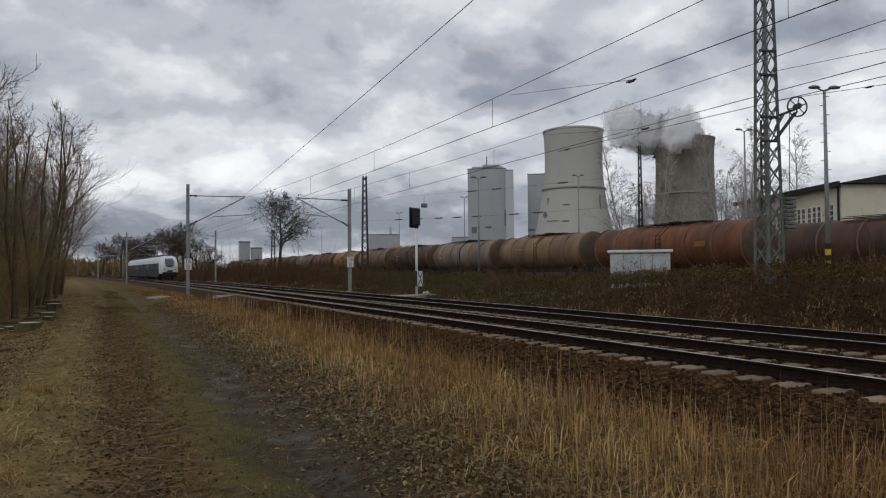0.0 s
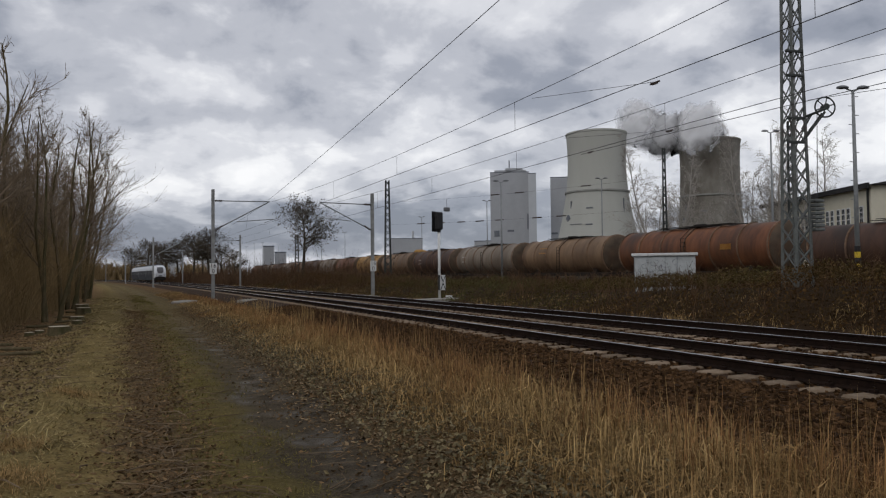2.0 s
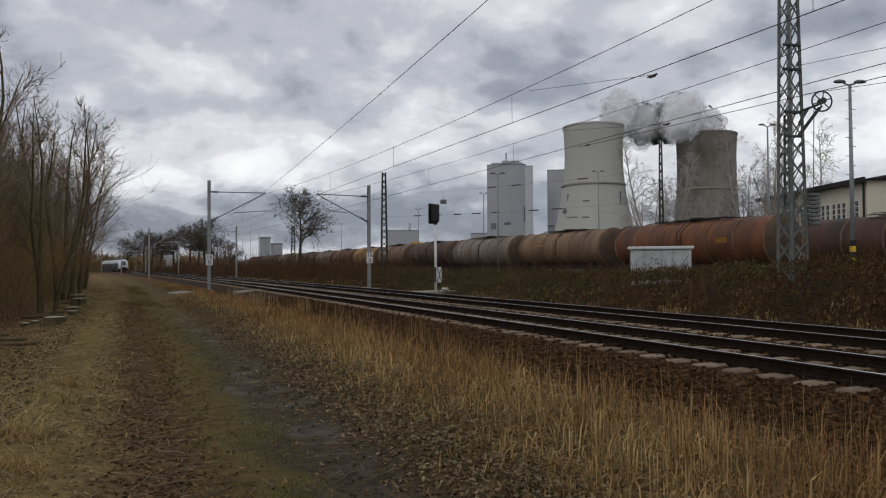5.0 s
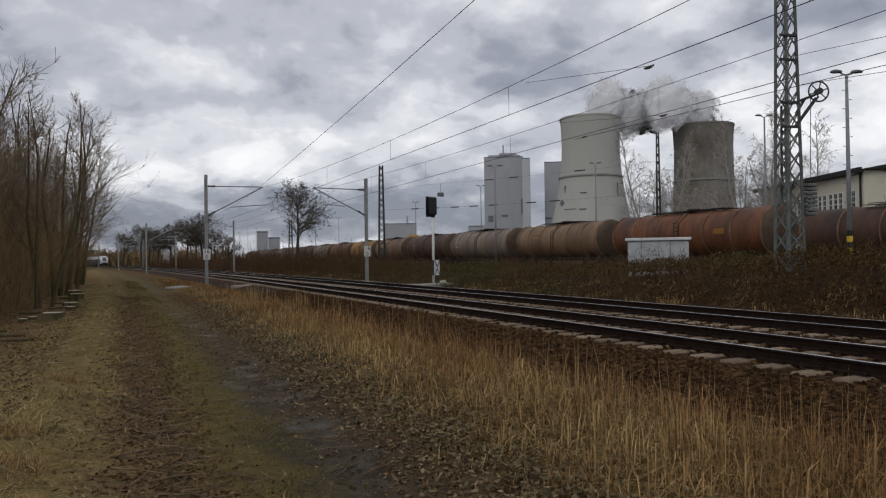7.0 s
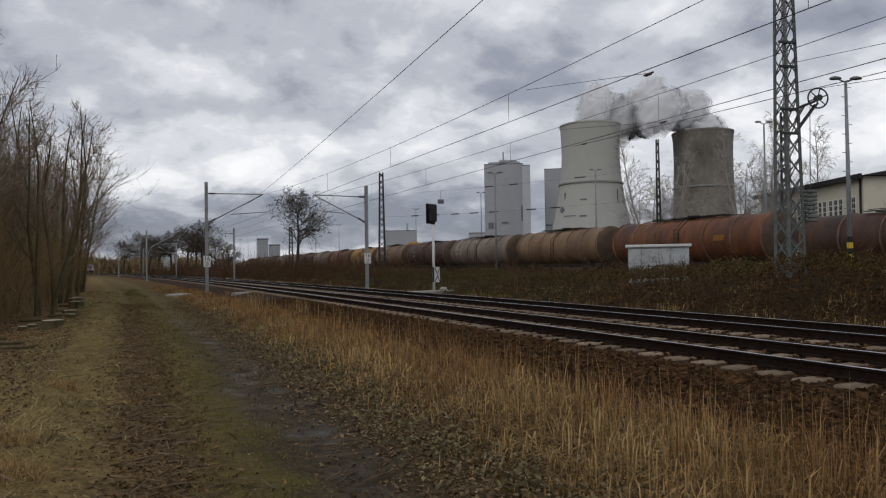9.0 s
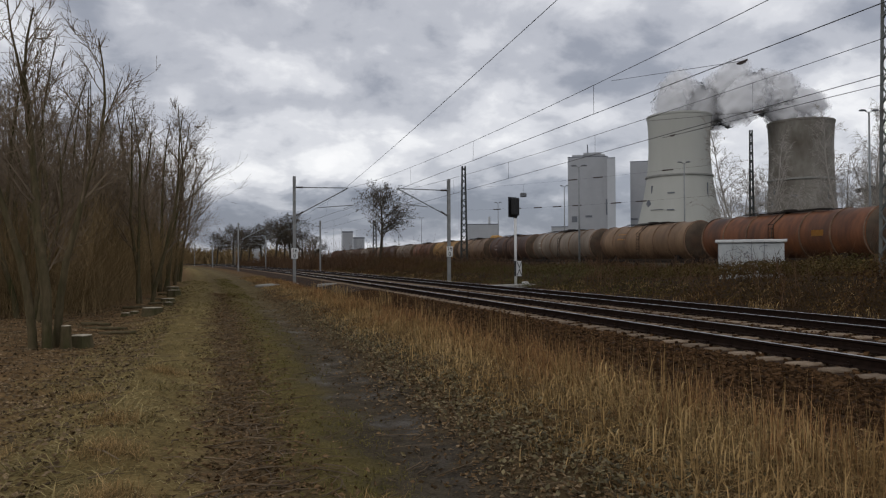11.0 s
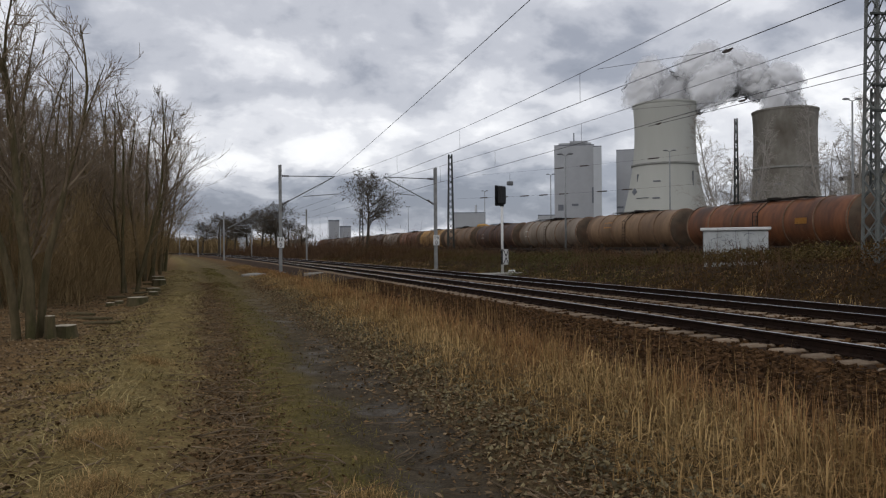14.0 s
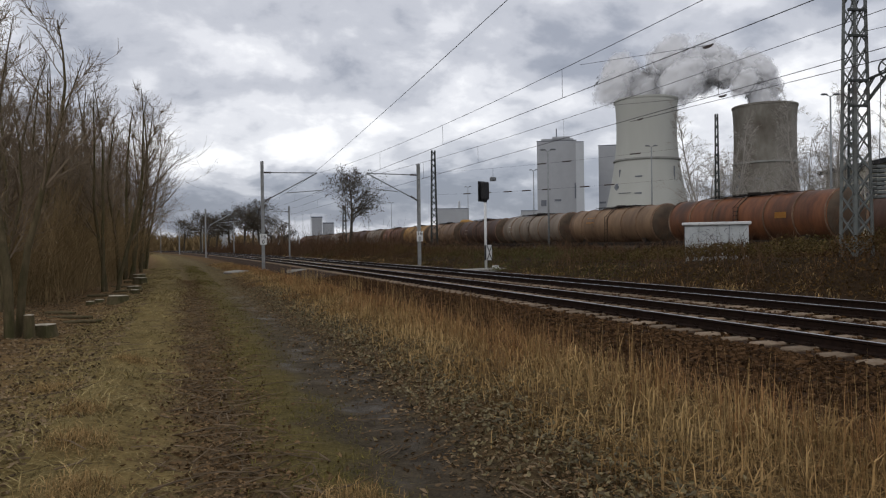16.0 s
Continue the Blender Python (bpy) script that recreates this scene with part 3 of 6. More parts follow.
def tension_mast():
    x, y, _ = place(24.25, 26.5)
    g = float(ground_z(x, y))
    t = lattice_mast(x, y, g, 14.0, 0.68, 0.31, -11, 0.66, True, "tall grey steel lattice tension mast with a spoked pulley wheel")
    # bracket and pulley to the outer side
    c = pose(0, 0, 0, 0, 0, 11)
    d = (c @ Vector((0.86, -0.5, 0))).normalized()
    bm = bmesh.new()
    zb = 6.6 - g
    for w in (-0.12, 0.12):
        o = Vector((-d.y, d.x, 0)) * w
        rod(bm, d * 0.15 + o + Vector((0, 0, zb)), d * 0.95 + o + Vector((0, 0, zb + 0.3)), 0.035)
        rod(bm, d * 0.25 + o + Vector((0, 0, zb - 0.75)), d * 0.95 + o + Vector((0, 0, zb + 0.2)), 0.035)
        rod(bm, d * 0.3 + o + Vector((0, 0, zb - 0.3)), d * 0.55 + o + Vector((0, 0, zb + 0.15)), 0.025)
    part("bracket", bm, M["dark_steel"], t)
    wm = Matrix.Translation(d * 1.0 + Vector((0, 0, zb + 0.38))) @ (-(Vector((-d.y, d.x, 0)) * 0.75 - d * 0.1)).to_track_quat("Z", "Y").to_matrix().to_4x4()
    bm = bmesh.new()
    R = 0.33
    for i in range(28):
        a, b = 2 * math.pi * i / 28, 2 * math.pi * (i + 1) / 28
        rod(bm, wm @ Vector((R * math.cos(a), R * math.sin(a), 0)), wm @ Vector((R * math.cos(b), R * math.sin(b), 0)), 0.028, n=6)
    for i in range(6):
        a = 2 * math.pi * i / 6 + 0.3
        rod(bm, wm @ Vector((0, 0, 0)), wm @ Vector((R * math.cos(a), R * math.sin(a), 0)), 0.02, n=6)
    rod(bm, wm @ Vector((0, 0, -0.12)), wm @ Vector((0, 0, 0.12)), 0.1, n=12)
    part("pulley_wheel", bm, M["dark_steel"], t, "black spoked tensioning wheel")
    # clamps round the mast
    for z in (8.8 - g, 8.0 - g, 5.8 - g, 6.6 - g):
        bm = bmesh.new()
        box(bm, (-0.12, -0.28, z), (0.66, 0.07, 0.08), bevel=0.01)
        part("clamp", bm, M["dark_steel"], t)
    # weight stack hung on the far side
    for i in range(8):
        bm = bmesh.new()
        box(bm, d * 0.66 + Vector((0, 0, 2.95 - g + 0.135 * i)), (0.36, 0.30, 0.10), bevel=0.015)
        part("counterweight", bm, M["lattice"], t, "grey counterweight block")
    bm = bmesh.new()
    rod(bm, d * 0.66 + Vector((0, 0, 2.9 - g)), d * 0.75 + Vector((0, 0, zb + 0.3)), 0.012, n=6)
    part("tension_rope", bm, M["wire"], t)


def build_lattice():
    tension_mast()
    for az, dist, top, w in ((-6.15, 95.0, 13.9, 0.72), (15.3, 71.0, 13.2, 0.36), (-13.2, 160.0, 10.5, 0.8), (24.0, 64.0, 13.5, 0.5)):
        x, y, _ = place(az, dist)
        g = float(ground_z(x, y))
        lattice_mast(x, y, g, top - g, w * 1.25, w * 0.65, -(az - TRACK_YAW) + 6, 0.8)


build_lattice()
M["lamp_head"] = mat("grey_lamp_housing", (0.12, 0.125, 0.13), (0.18, 0.185, 0.19), 5, 0.5, 0.2, 0.05)
M["yellow"] = mat("yellow_hazard_paint", (0.62, 0.42, 0.03), (0.7, 0.5, 0.05), 6, 0.6, 0, 0.05)


def lamp_post(az, dist, top, arms=2, hazard=False, group="yard lamps"):
    x, y, _ = place(az, dist)
    g = float(ground_z(x, y))
    t = thing("yard_lamp", "tall grey lamp post with " + ("two heads and a yellow-black hazard band" if hazard else "two flat lamp heads"), "lamp post", group, pose(x, y, g, 0, 0, -25 + az * 0.2))
    h = top - g
    bm = bmesh.new()
    rod(bm, (0, 0, 0), (0, 0, h), 0.115, 0.06, n=10)
    pole = part("pole", bm, M["galv"], t, smooth=True)
    if hazard:
        for i, m in enumerate(("yellow", "black", "yellow", "black")):
            bm = bmesh.new()
            rod(bm, (0, 0, 1.62 - g + 0.25 * i), (0, 0, 1.87 - g + 0.25 * i), 0.125, n=10)
            part("hazard_band", bm, M[m], pole)
        for i in range(14):
            s = 1 if i % 2 else -1
            bm = bmesh.new()
            rod(bm, (0, 0, 2.9 + 0.4 * i), (s * 0.22, 0, 2.9 + 0.4 * i), 0.015, n=6)
            part("climbing_peg", bm, M["galv"], pole)
    for s in (-1, 1)[:arms]:
        bm = bmesh.new()
        rod(bm, (0, 0, h - 0.05), (s * 0.28, 0, h + 0.06), 0.035)
        part("arm", bm, M["galv"], t)
        bm = bmesh.new()
        vs = bmesh.ops.create_uvsphere(bm, u_segments=12, v_segments=8, radius=1.0)["verts"]
        for v in vs:
            v.co = Vector((s * 0.46 + v.co.x * 0.28, v.co.y * 0.15, h + 0.10 + v.co.z * (0.11 if v.co.z > 0 else 0.05)))
        part("lamp_head", bm, M["lamp_head"], t, smooth=True)
    return t


def build_lamps():
    lamp_post(28.0, 35.5, 9.3, hazard=True)
    for az, dist, top in ((10.65, 86.0, 12.4), (2.85, 66.0, 9.9), (1.72, 118.0, 13.3), (-3.45, 150, 13.3), (-9.5, 215, 14.0), (-11.3, 240, 16.0), (22.75, 62, 12.4), (-15.8, 330, 16.0), (-16.4, 360, 17.0), (-14.6, 380, 17.0), (-17.0, 300, 13.0)):
        lamp_post(az, dist, top)


build_lamps()


def signal_post():
    x, y, _ = place(-2.1, 40.8)
    g = 0.18
    t = thing("railway_signal", "black light signal on a slim grey post with cross plate", "signal", "", pose(x, y, g, 0, 0, 22))
    bm = bmesh.new()
    rod(bm, (0, 0, 0), (0, 0, 4.1), 0.075, n=10)
    part("post", bm, M["sign_white"], t, "pale grey post", smooth=True)
    bm = bmesh.new()
    box(bm, (0, 0, 4.42), (0.46, 0.30, 1.0), bevel=0.06)
    hd = part("signal_head", bm, M["black"], t)
    bm = bmesh.new()
    rod(bm, (0, 0, 3.78), (0, 0, 4.0), 0.10, 0.17, n=12)
    part("neck", bm, M["black"], t)
    bm = bmesh.new()
    box(bm, (0, 0.25, 4.4), (0.62, 0.04, 1.15), bevel=0.02)
    part("back_board", bm, M["black"], t)
    bm = bmesh.new()
    box(bm, (0.14, -0.12, 0.95), (0.44, 0.02, 0.86), bevel=0.005)
    pl = part("cross_plate", bm, M["sign_white"], t, "white plate with two black chevrons")
    bm = bmesh.new()
    for z0, z1 in ((1.34, 1.0), (0.56, 0.9)):
        for s in (-1, 1):
            a, b = Vector((0.14 + s * 0.19, -0.134, z0)), Vector((0.14, -0.134, z1))
            box(bm, (a + b) / 2, (0.085, 0.008, (b - a).length + 0.03), (b - a).to_track_quat("Z", "Y").to_matrix())
    part("chevrons", bm, M["black"], pl)
    bm = bmesh.new()
    box(bm, (-0.14, -0.115, 0.95), (0.12, 0.02, 0.86))
    part("side_board", bm, M["black"], t)
    bm = bmesh.new()
    box(bm, (0.1, 0, -0.06), (3.4, 1.2, 0.24), bevel=0.03)
    tagged(part("signal_base", bm, M["foundation"]), "flat pale concrete slab under the signal post", "slab").matrix_basis = pose(x, y, g, 0, 0, 22)
    bm = bmesh.new()
    box(bm, (0.55, -0.2, 0.13), (0.3, 0.3, 0.16), bevel=0.03)
    tagged(part("junction_box", bm, M["sign_white"]), "small pale cable box on the concrete slab", "box").matrix_basis = pose(x, y, g, 0, 0, 22)


signal_post()

# ---- tank wagons ----
TANKS = {
    "rust": mat("rusty_red_tank", (0.10, 0.038, 0.018), (0.23, 0.088, 0.036), 1.4, 0.6, 0, 0.1, c3=(0.04, 0.026, 0.019), stain=0.4, stretch=(1, 1.6, 0.35)),
    "tan": mat("faded_tan_tank", (0.17, 0.105, 0.058), (0.28, 0.175, 0.098), 1.4, 0.6, 0, 0.1, c3=(0.085, 0.05, 0.03), stain=0.5, stretch=(1, 1.6, 0.35)),
    "grey": mat("stained_grey_tank", (0.17, 0.135, 0.10), (0.28, 0.225, 0.17), 1.4, 0.6, 0, 0.1, c3=(0.085, 0.055, 0.035), stain=0.5, stretch=(1, 1.6, 0.35)),
    "brown": mat("dark_brown_tank", (0.055, 0.029, 0.019), (0.105, 0.052, 0.032), 1.5, 0.6, 0, 0.1, c3=(0.028, 0.02, 0.016), stain=0.5, stretch=(1, 1.6, 0.35)),
    "ochre": mat("ochre_tank", (0.30, 0.16, 0.04), (0.4, 0.23, 0.07), 1.4, 0.75, 0, 0.1, c3=(0.2, 0.12, 0.06), stain=0.3),
}
M["tank_band"] = mat("rubbed_tank_band", (0.13, 0.075, 0.045), (0.26, 0.165, 0.105), 3, 0.75, 0, 0.1, c3=(0.05, 0.03, 0.02), stain=0.3)
M["tank_end"] = mat("sooty_tank_end", (0.065, 0.05, 0.038), (0.12, 0.09, 0.065), 1.2, 0.8, 0, 0.1, c3=(0.14, 0.07, 0.04), stain=0.3)
M["underframe"] = mat("black_underframe", (0.02, 0.017, 0.015), (0.04, 0.034, 0.03), 5, 0.85, 0.1, 0.2)
M["mark"] = mat("worn_orange_marking", (0.45, 0.2, 0.05), (0.5, 0.27, 0.08), 9, 0.8, 0, 0)
M["mark_white"] = mat("worn_white_marking", (0.4, 0.38, 0.34), (0.5, 0.48, 0.44), 9, 0.8, 0, 0)
SIDING_X, SIDING_Z = 34.6, 0.40


def tank_wagon(y0, length, tone, label, marks, R=1.47, zc=2.62):
    """y0: the end of the tank that faces the camera; the wagon stands on the siding."""
    t = thing("tank_wagon", label, "tank wagon", "tank wagons on the siding", pose(SIDING_X, y0, SIDING_Z))
    bm = bmesh.new()
    prof = [(R, 0.35)] + [(R, 0.35 + (length - 0.7) * i / 8) for i in range(1, 9)]
    lathe(bm, prof, 40, "Y", Matrix.Translation((0, 0, zc)))
    tank = part("tank", bm, TANKS[tone], t, smooth=True)
    for s, ye in ((-1, 0.35), (1, length - 0.35)):
        bm = bmesh.new()
        pr = [(R * math.cos(a), ye + s * 0.42 * math.sin(a)) for a in np.linspace(0, math.pi / 2 - 0.02, 7)]
        lathe(bm, pr if s > 0 else pr[::-1], 40, "Y", Matrix.Translation((0, 0, zc)))
        part("tank_end", bm, M["tank_end"], t, "sooty dished tank end", smooth=True)
    n = 6 if length > 13 else 5
    for i in range(n + 1):
        y = 0.45 + (length - 0.9) * i / n
        bm = bmesh.new()
        lathe(bm, [(R + 0.003, y - 0.05), (R + 0.06, y - 0.04), (R + 0.06, y + 0.035), (R + 0.003, y + 0.05)], 40, "Y", Matrix.Translation((0, 0, zc)))
        part("band", bm, M["tank_band"], tank)
    bm = bmesh.new()
    box(bm, (0, length / 2, 1.05), (0.5, length + 1.0, 0.28))
    for s in (-1, 1):
        box(bm, (s * 1.0, length / 2, 1.08), (0.16, length + 1.0, 0.26))
        box(bm, (0, length / 2 + s * (length / 2 + 0.45), 1.05), (2.6, 0.14, 0.36))
        for u in (-0.88, 0.88):
            rod(bm, (u, length / 2 + s * (length / 2 + 0.5), 1.05), (u, length / 2 + s * (length / 2 + 1.05), 1.05), 0.09, n=10)
            rod(bm, (u, length / 2 + s * (length / 2 + 1.02), 1.05), (u, length / 2 + s * (length / 2 + 1.08), 1.05), 0.23, n=14)
    for f in (0.16, 0.84):
        box(bm, (0, length * f, 1.35), (1.9, 0.5, 0.6))
    part("underframe", bm, M["underframe"], t)
    for f in (0.15, 0.85):
        bm = bmesh.new()
        for u in (-0.98, 0.98):
            box(bm, (u, length * f, 0.55), (0.12, 2.5, 0.28), bevel=0.03)
        box(bm, (0, length * f, 0.6), (2.0, 0.4, 0.2))
        bog = part("bogie", bm, M["underframe"], t)
        for dy in (-0.9, 0.9):
            bm = bmesh.new()
            for u in (-0.75, 0.75):
                rod(bm, (u - 0.065, length * f + dy, 0.46), (u + 0.065, length * f + dy, 0.46), 0.46, n=20)
            rod(bm, (-0.75, length * f + dy, 0.46), (0.75, length * f + dy, 0.46), 0.08)
            part("wheelset", bm, M["underframe"], bog)
    bm = bmesh.new()
    rod(bm, (0, length * 0.5, zc + R - 0.1), (0, length * 0.5, zc + R + 0.22), 0.42, n=18)
    part("manhole", bm, M["underframe"], t)
    bm = bmesh.new()
    for u in (-0.45, 0.45):
        box(bm, (u, length * 0.5, zc + R + 0.06), (0.34, length * 0.5, 0.03))
        rod(bm, (u * 1.35, length * 0.27, zc + R + 0.09), (u * 1.35, length * 0.73, zc + R + 0.13), 0.02, n=6)
    part("walkway", bm, M["underframe"], t)
    bm = bmesh.new()
    for dy in (-0.22, 0.22):
        rod(bm, (-R - 0.1, length * 0.5 + dy, 1.0), (-R - 0.06, length * 0.5 + dy, zc + 0.7), 0.022, n=6)
        rod(bm, (-R - 0.06, length * 0.5 + dy, zc + 0.7), (-0.5, length * 0.5 + dy, zc + R + 0.1), 0.022, n=6)
    for k in range(9):
        rod(bm, (-R - 0.08, length * 0.5 - 0.22, 1.2 + 0.27 * k), (-R - 0.08, length * 0.5 + 0.22, 1.2 + 0.27 * k), 0.016, n=6)
    part("ladder", bm, M["underframe"], t)
    # lettering too worn to read, as plain bars on the side
    for k, (f, dz, w, h, m) in enumerate(marks):
        bm = bmesh.new()
        a0 = math.asin(dz / R)
        a1 = math.asin((dz + h) / R)
        V = [bm.verts.new((-(R + 0.012) * math.cos(a), length * f + u, zc + (R + 0.012) * math.sin(a))) for a in (a0, a1) for u in (0, w)]
        bm.faces.new((V[0], V[1], V[3], V[2]))
        bmesh.ops.solidify(bm, geom=bm.faces[:], thickness=0.004)
        part("worn_marking", bm, M[m], tank)
    return t


def build_wagons():
    bars = lambda f: [(f + 0.025 * k * 1.0, 0.25, 0.22, 0.5, "mark") for k in range(4)]
    plan = [(14.2, 14.6, "brown", []), (30.4, 14.7, "rust", [(0.22, -0.1, 0.9, 0.35, "mark")]), (46.4, 13.4, "tan", bars(0.66)), (61.1, 13.9, "grey", [(0.8, -0.2, 0.9, 0.6, "mark_white")]),
            (76.3, 12.6, "brown", [(0.75, -0.2, 0.8, 0.55, "mark_white")]), (90.4, 11.8, "tan", [(0.8, -0.2, 0.6, 0.5, "mark_white")]), (103.4, 12.0, "ochre", []), (116.6, 12.0, "rust", [(0.8, -0.2, 0.8, 0.6, "mark_white")]),
            (129.8, 12.0, "grey", []), (143.0, 12.0, "brown", [(0.8, -0.2, 0.8, 0.6, "mark_white")]), (156.2, 12.0, "tan", []), (169.4, 12.0, "grey", [(0.8, -0.2, 0.8, 0.6, "mark_white")]), (182.6, 12.0, "brown", []), (195.8, 12.0, "grey", []), (209.0, 12.0, "brown", []), (222.2, 12.0, "rust", [])]
    words = {"rust": "rust-red", "tan": "faded tan", "grey": "stained grey", "brown": "dark brown", "ochre": "ochre yellow"}
    for y, l, tone, marks in plan:
        tank_wagon(y, l, tone, words[tone] + " tank wagon with ring bands on the siding", marks, *((1.28, 2.32) if y < 20 else (1.47, 2.62)))
    t = thing("siding_track", "rusty siding track under the tank wagons", "track", kind="structure")
    for u in (-0.753, 0.753):
        bm = bmesh.new()
        box(bm, (SIDING_X + u, 105, SIDING_Z - 0.08), (0.07, 290, 0.16))
        part("rail", bm, M["rail_side"], t)
    bm = bmesh.new()
    box(bm, (SIDING_X, 105, SIDING_Z - 0.26), (3.4, 290, 0.26), bevel=0.1)
    tagged(part("siding_ballast", bm, M["ballast"]), "brown ballast bed of the siding", "ballast", kind="structure")


build_wagons()


def yard_span():
    """Cross-span over the yard with rod insulators and hanging lanterns, and a yellow machine behind the wagons."""
    a, b = Vector(place(-6.15, 95.0, 8.1)), Vector(place(15.3, 71.0, 7.6))
    for dz in (0.0, 2.9):
        pts = [np.array(a.lerp(b, f)) + np.array((0, 0, dz - 0.25 * 4 * f * (1 - f))) for f in np.linspace(0, 1, 14)]
        V, F = tube_mesh([(pts, [0.008] * 14)], 4)
        tagged(raw("cross_span_wire", V, F, M["wire"]), "thin cross-span wire over the yard tracks", "overhead wire", "cross-span wires")
    d = (b - a).normalized()
    for k, (f, dz) in enumerate(((0.16, 0), (0.25, 0), (0.335, 0), (0.41, 0), (0.485, 0), (0.56, 2.9), (0.62, 0), (0.7, 0), (0.47, 2.9), (0.78, 2.9))):
        p = a.lerp(b, f) + Vector((0, 0, dz - f * (1 - f)))
        bm = bmesh.new()
        rod(bm, p - d * 0.6, p + d * 0.6, 0.065, n=8)
        tagged(part("rod_insulator", bm, M["insulator"]), "dark rod insulator on the cross-span wire", "insulator", "rod insulators")
    for f in (0.275,):
        x, y, z = a.lerp(b, f) + Vector((0, 0, 2.9 - f * (1 - f) - 1.3))
        bm = bmesh.new()
        rod(bm, (0, 0, 0.25), (0, 0, 1.3), 0.02, n=6)
        box(bm, (0, 0, 0), (0.75, 0.4, 0.5), bevel=0.08)
        ob = part("hanging_lantern", bm, M["lamp_head"])
        ob.matrix_basis = pose(x, y, z)
        tagged(ob, "small dark lantern hung from the yard wires", "lantern", "hanging lanterns")
    x, y, _ = place(-3.9, 124.0)
    t = thing("yellow_machine", "ochre yellow works machine standing behind the tank wagons", "machine", m=pose(x, y, 0.2, 0, 0, 14))
    bm = bmesh.new()
    box(bm, (0, 0, 2.2), (4.6, 2.6, 3.6), bevel=0.3)
    part("body", bm, TANKS["ochre"], t)
    bm = bmesh.new()
    box(bm, (1.1, 0, 4.6), (2.2, 2.3, 1.6), Matrix.Rotation(0.25, 3, "Y"), bevel=0.3)
    part("cab", bm, TANKS["ochre"], t)
    bm = bmesh.new()
    for sx in (-1.5, 1.5):
        for sy in (-1.1, 1.1):
            rod(bm, (sx, sy - 0.2, 0.35), (sx, sy + 0.2, 0.35), 0.5, n=14)
    part("wheels", bm, M["underframe"], t)


yard_span()

# ---- power station ----
M["tower"] = mat("cooling_tower_concrete", (0.40, 0.40, 0.36), (0.44, 0.44, 0.40), 0.05, 0.9, 0, 0.1, 0.4, c3=(0.37, 0.37, 0.335), stretch=(1, 1, 0.25))
M["tower_dark"] = mat("streaked_cooling_tower_concrete", (0.20, 0.185, 0.155), (0.31, 0.295, 0.26), 0.17, 0.9, 0, 0.1, 0.4, c3=(0.095, 0.08, 0.063), stain=0.8, stretch=(1, 1, 0.5))
M["clad"] = mat("grey_blue_metal_cladding", (0.36, 0.37, 0.385), (0.41, 0.42, 0.435), 0.06, 0.6, 0, 0.05, c3=(0.34, 0.35, 0.37))
M["clad_light"] = mat("pale_grey_cladding", (0.46, 0.48, 0.50), (0.52, 0.54, 0.56), 0.05, 0.6, 0, 0.05)
M["clad_dark"] = mat("dark_grey_cladding", (0.13, 0.14, 0.16), (0.18, 0.19, 0.21), 0.06, 0.7, 0, 0.05)
M["cornice"] = mat("tower_ring", (0.22, 0.22, 0.2), (0.3, 0.3, 0.28), 0.2, 0.8, 0, 0)


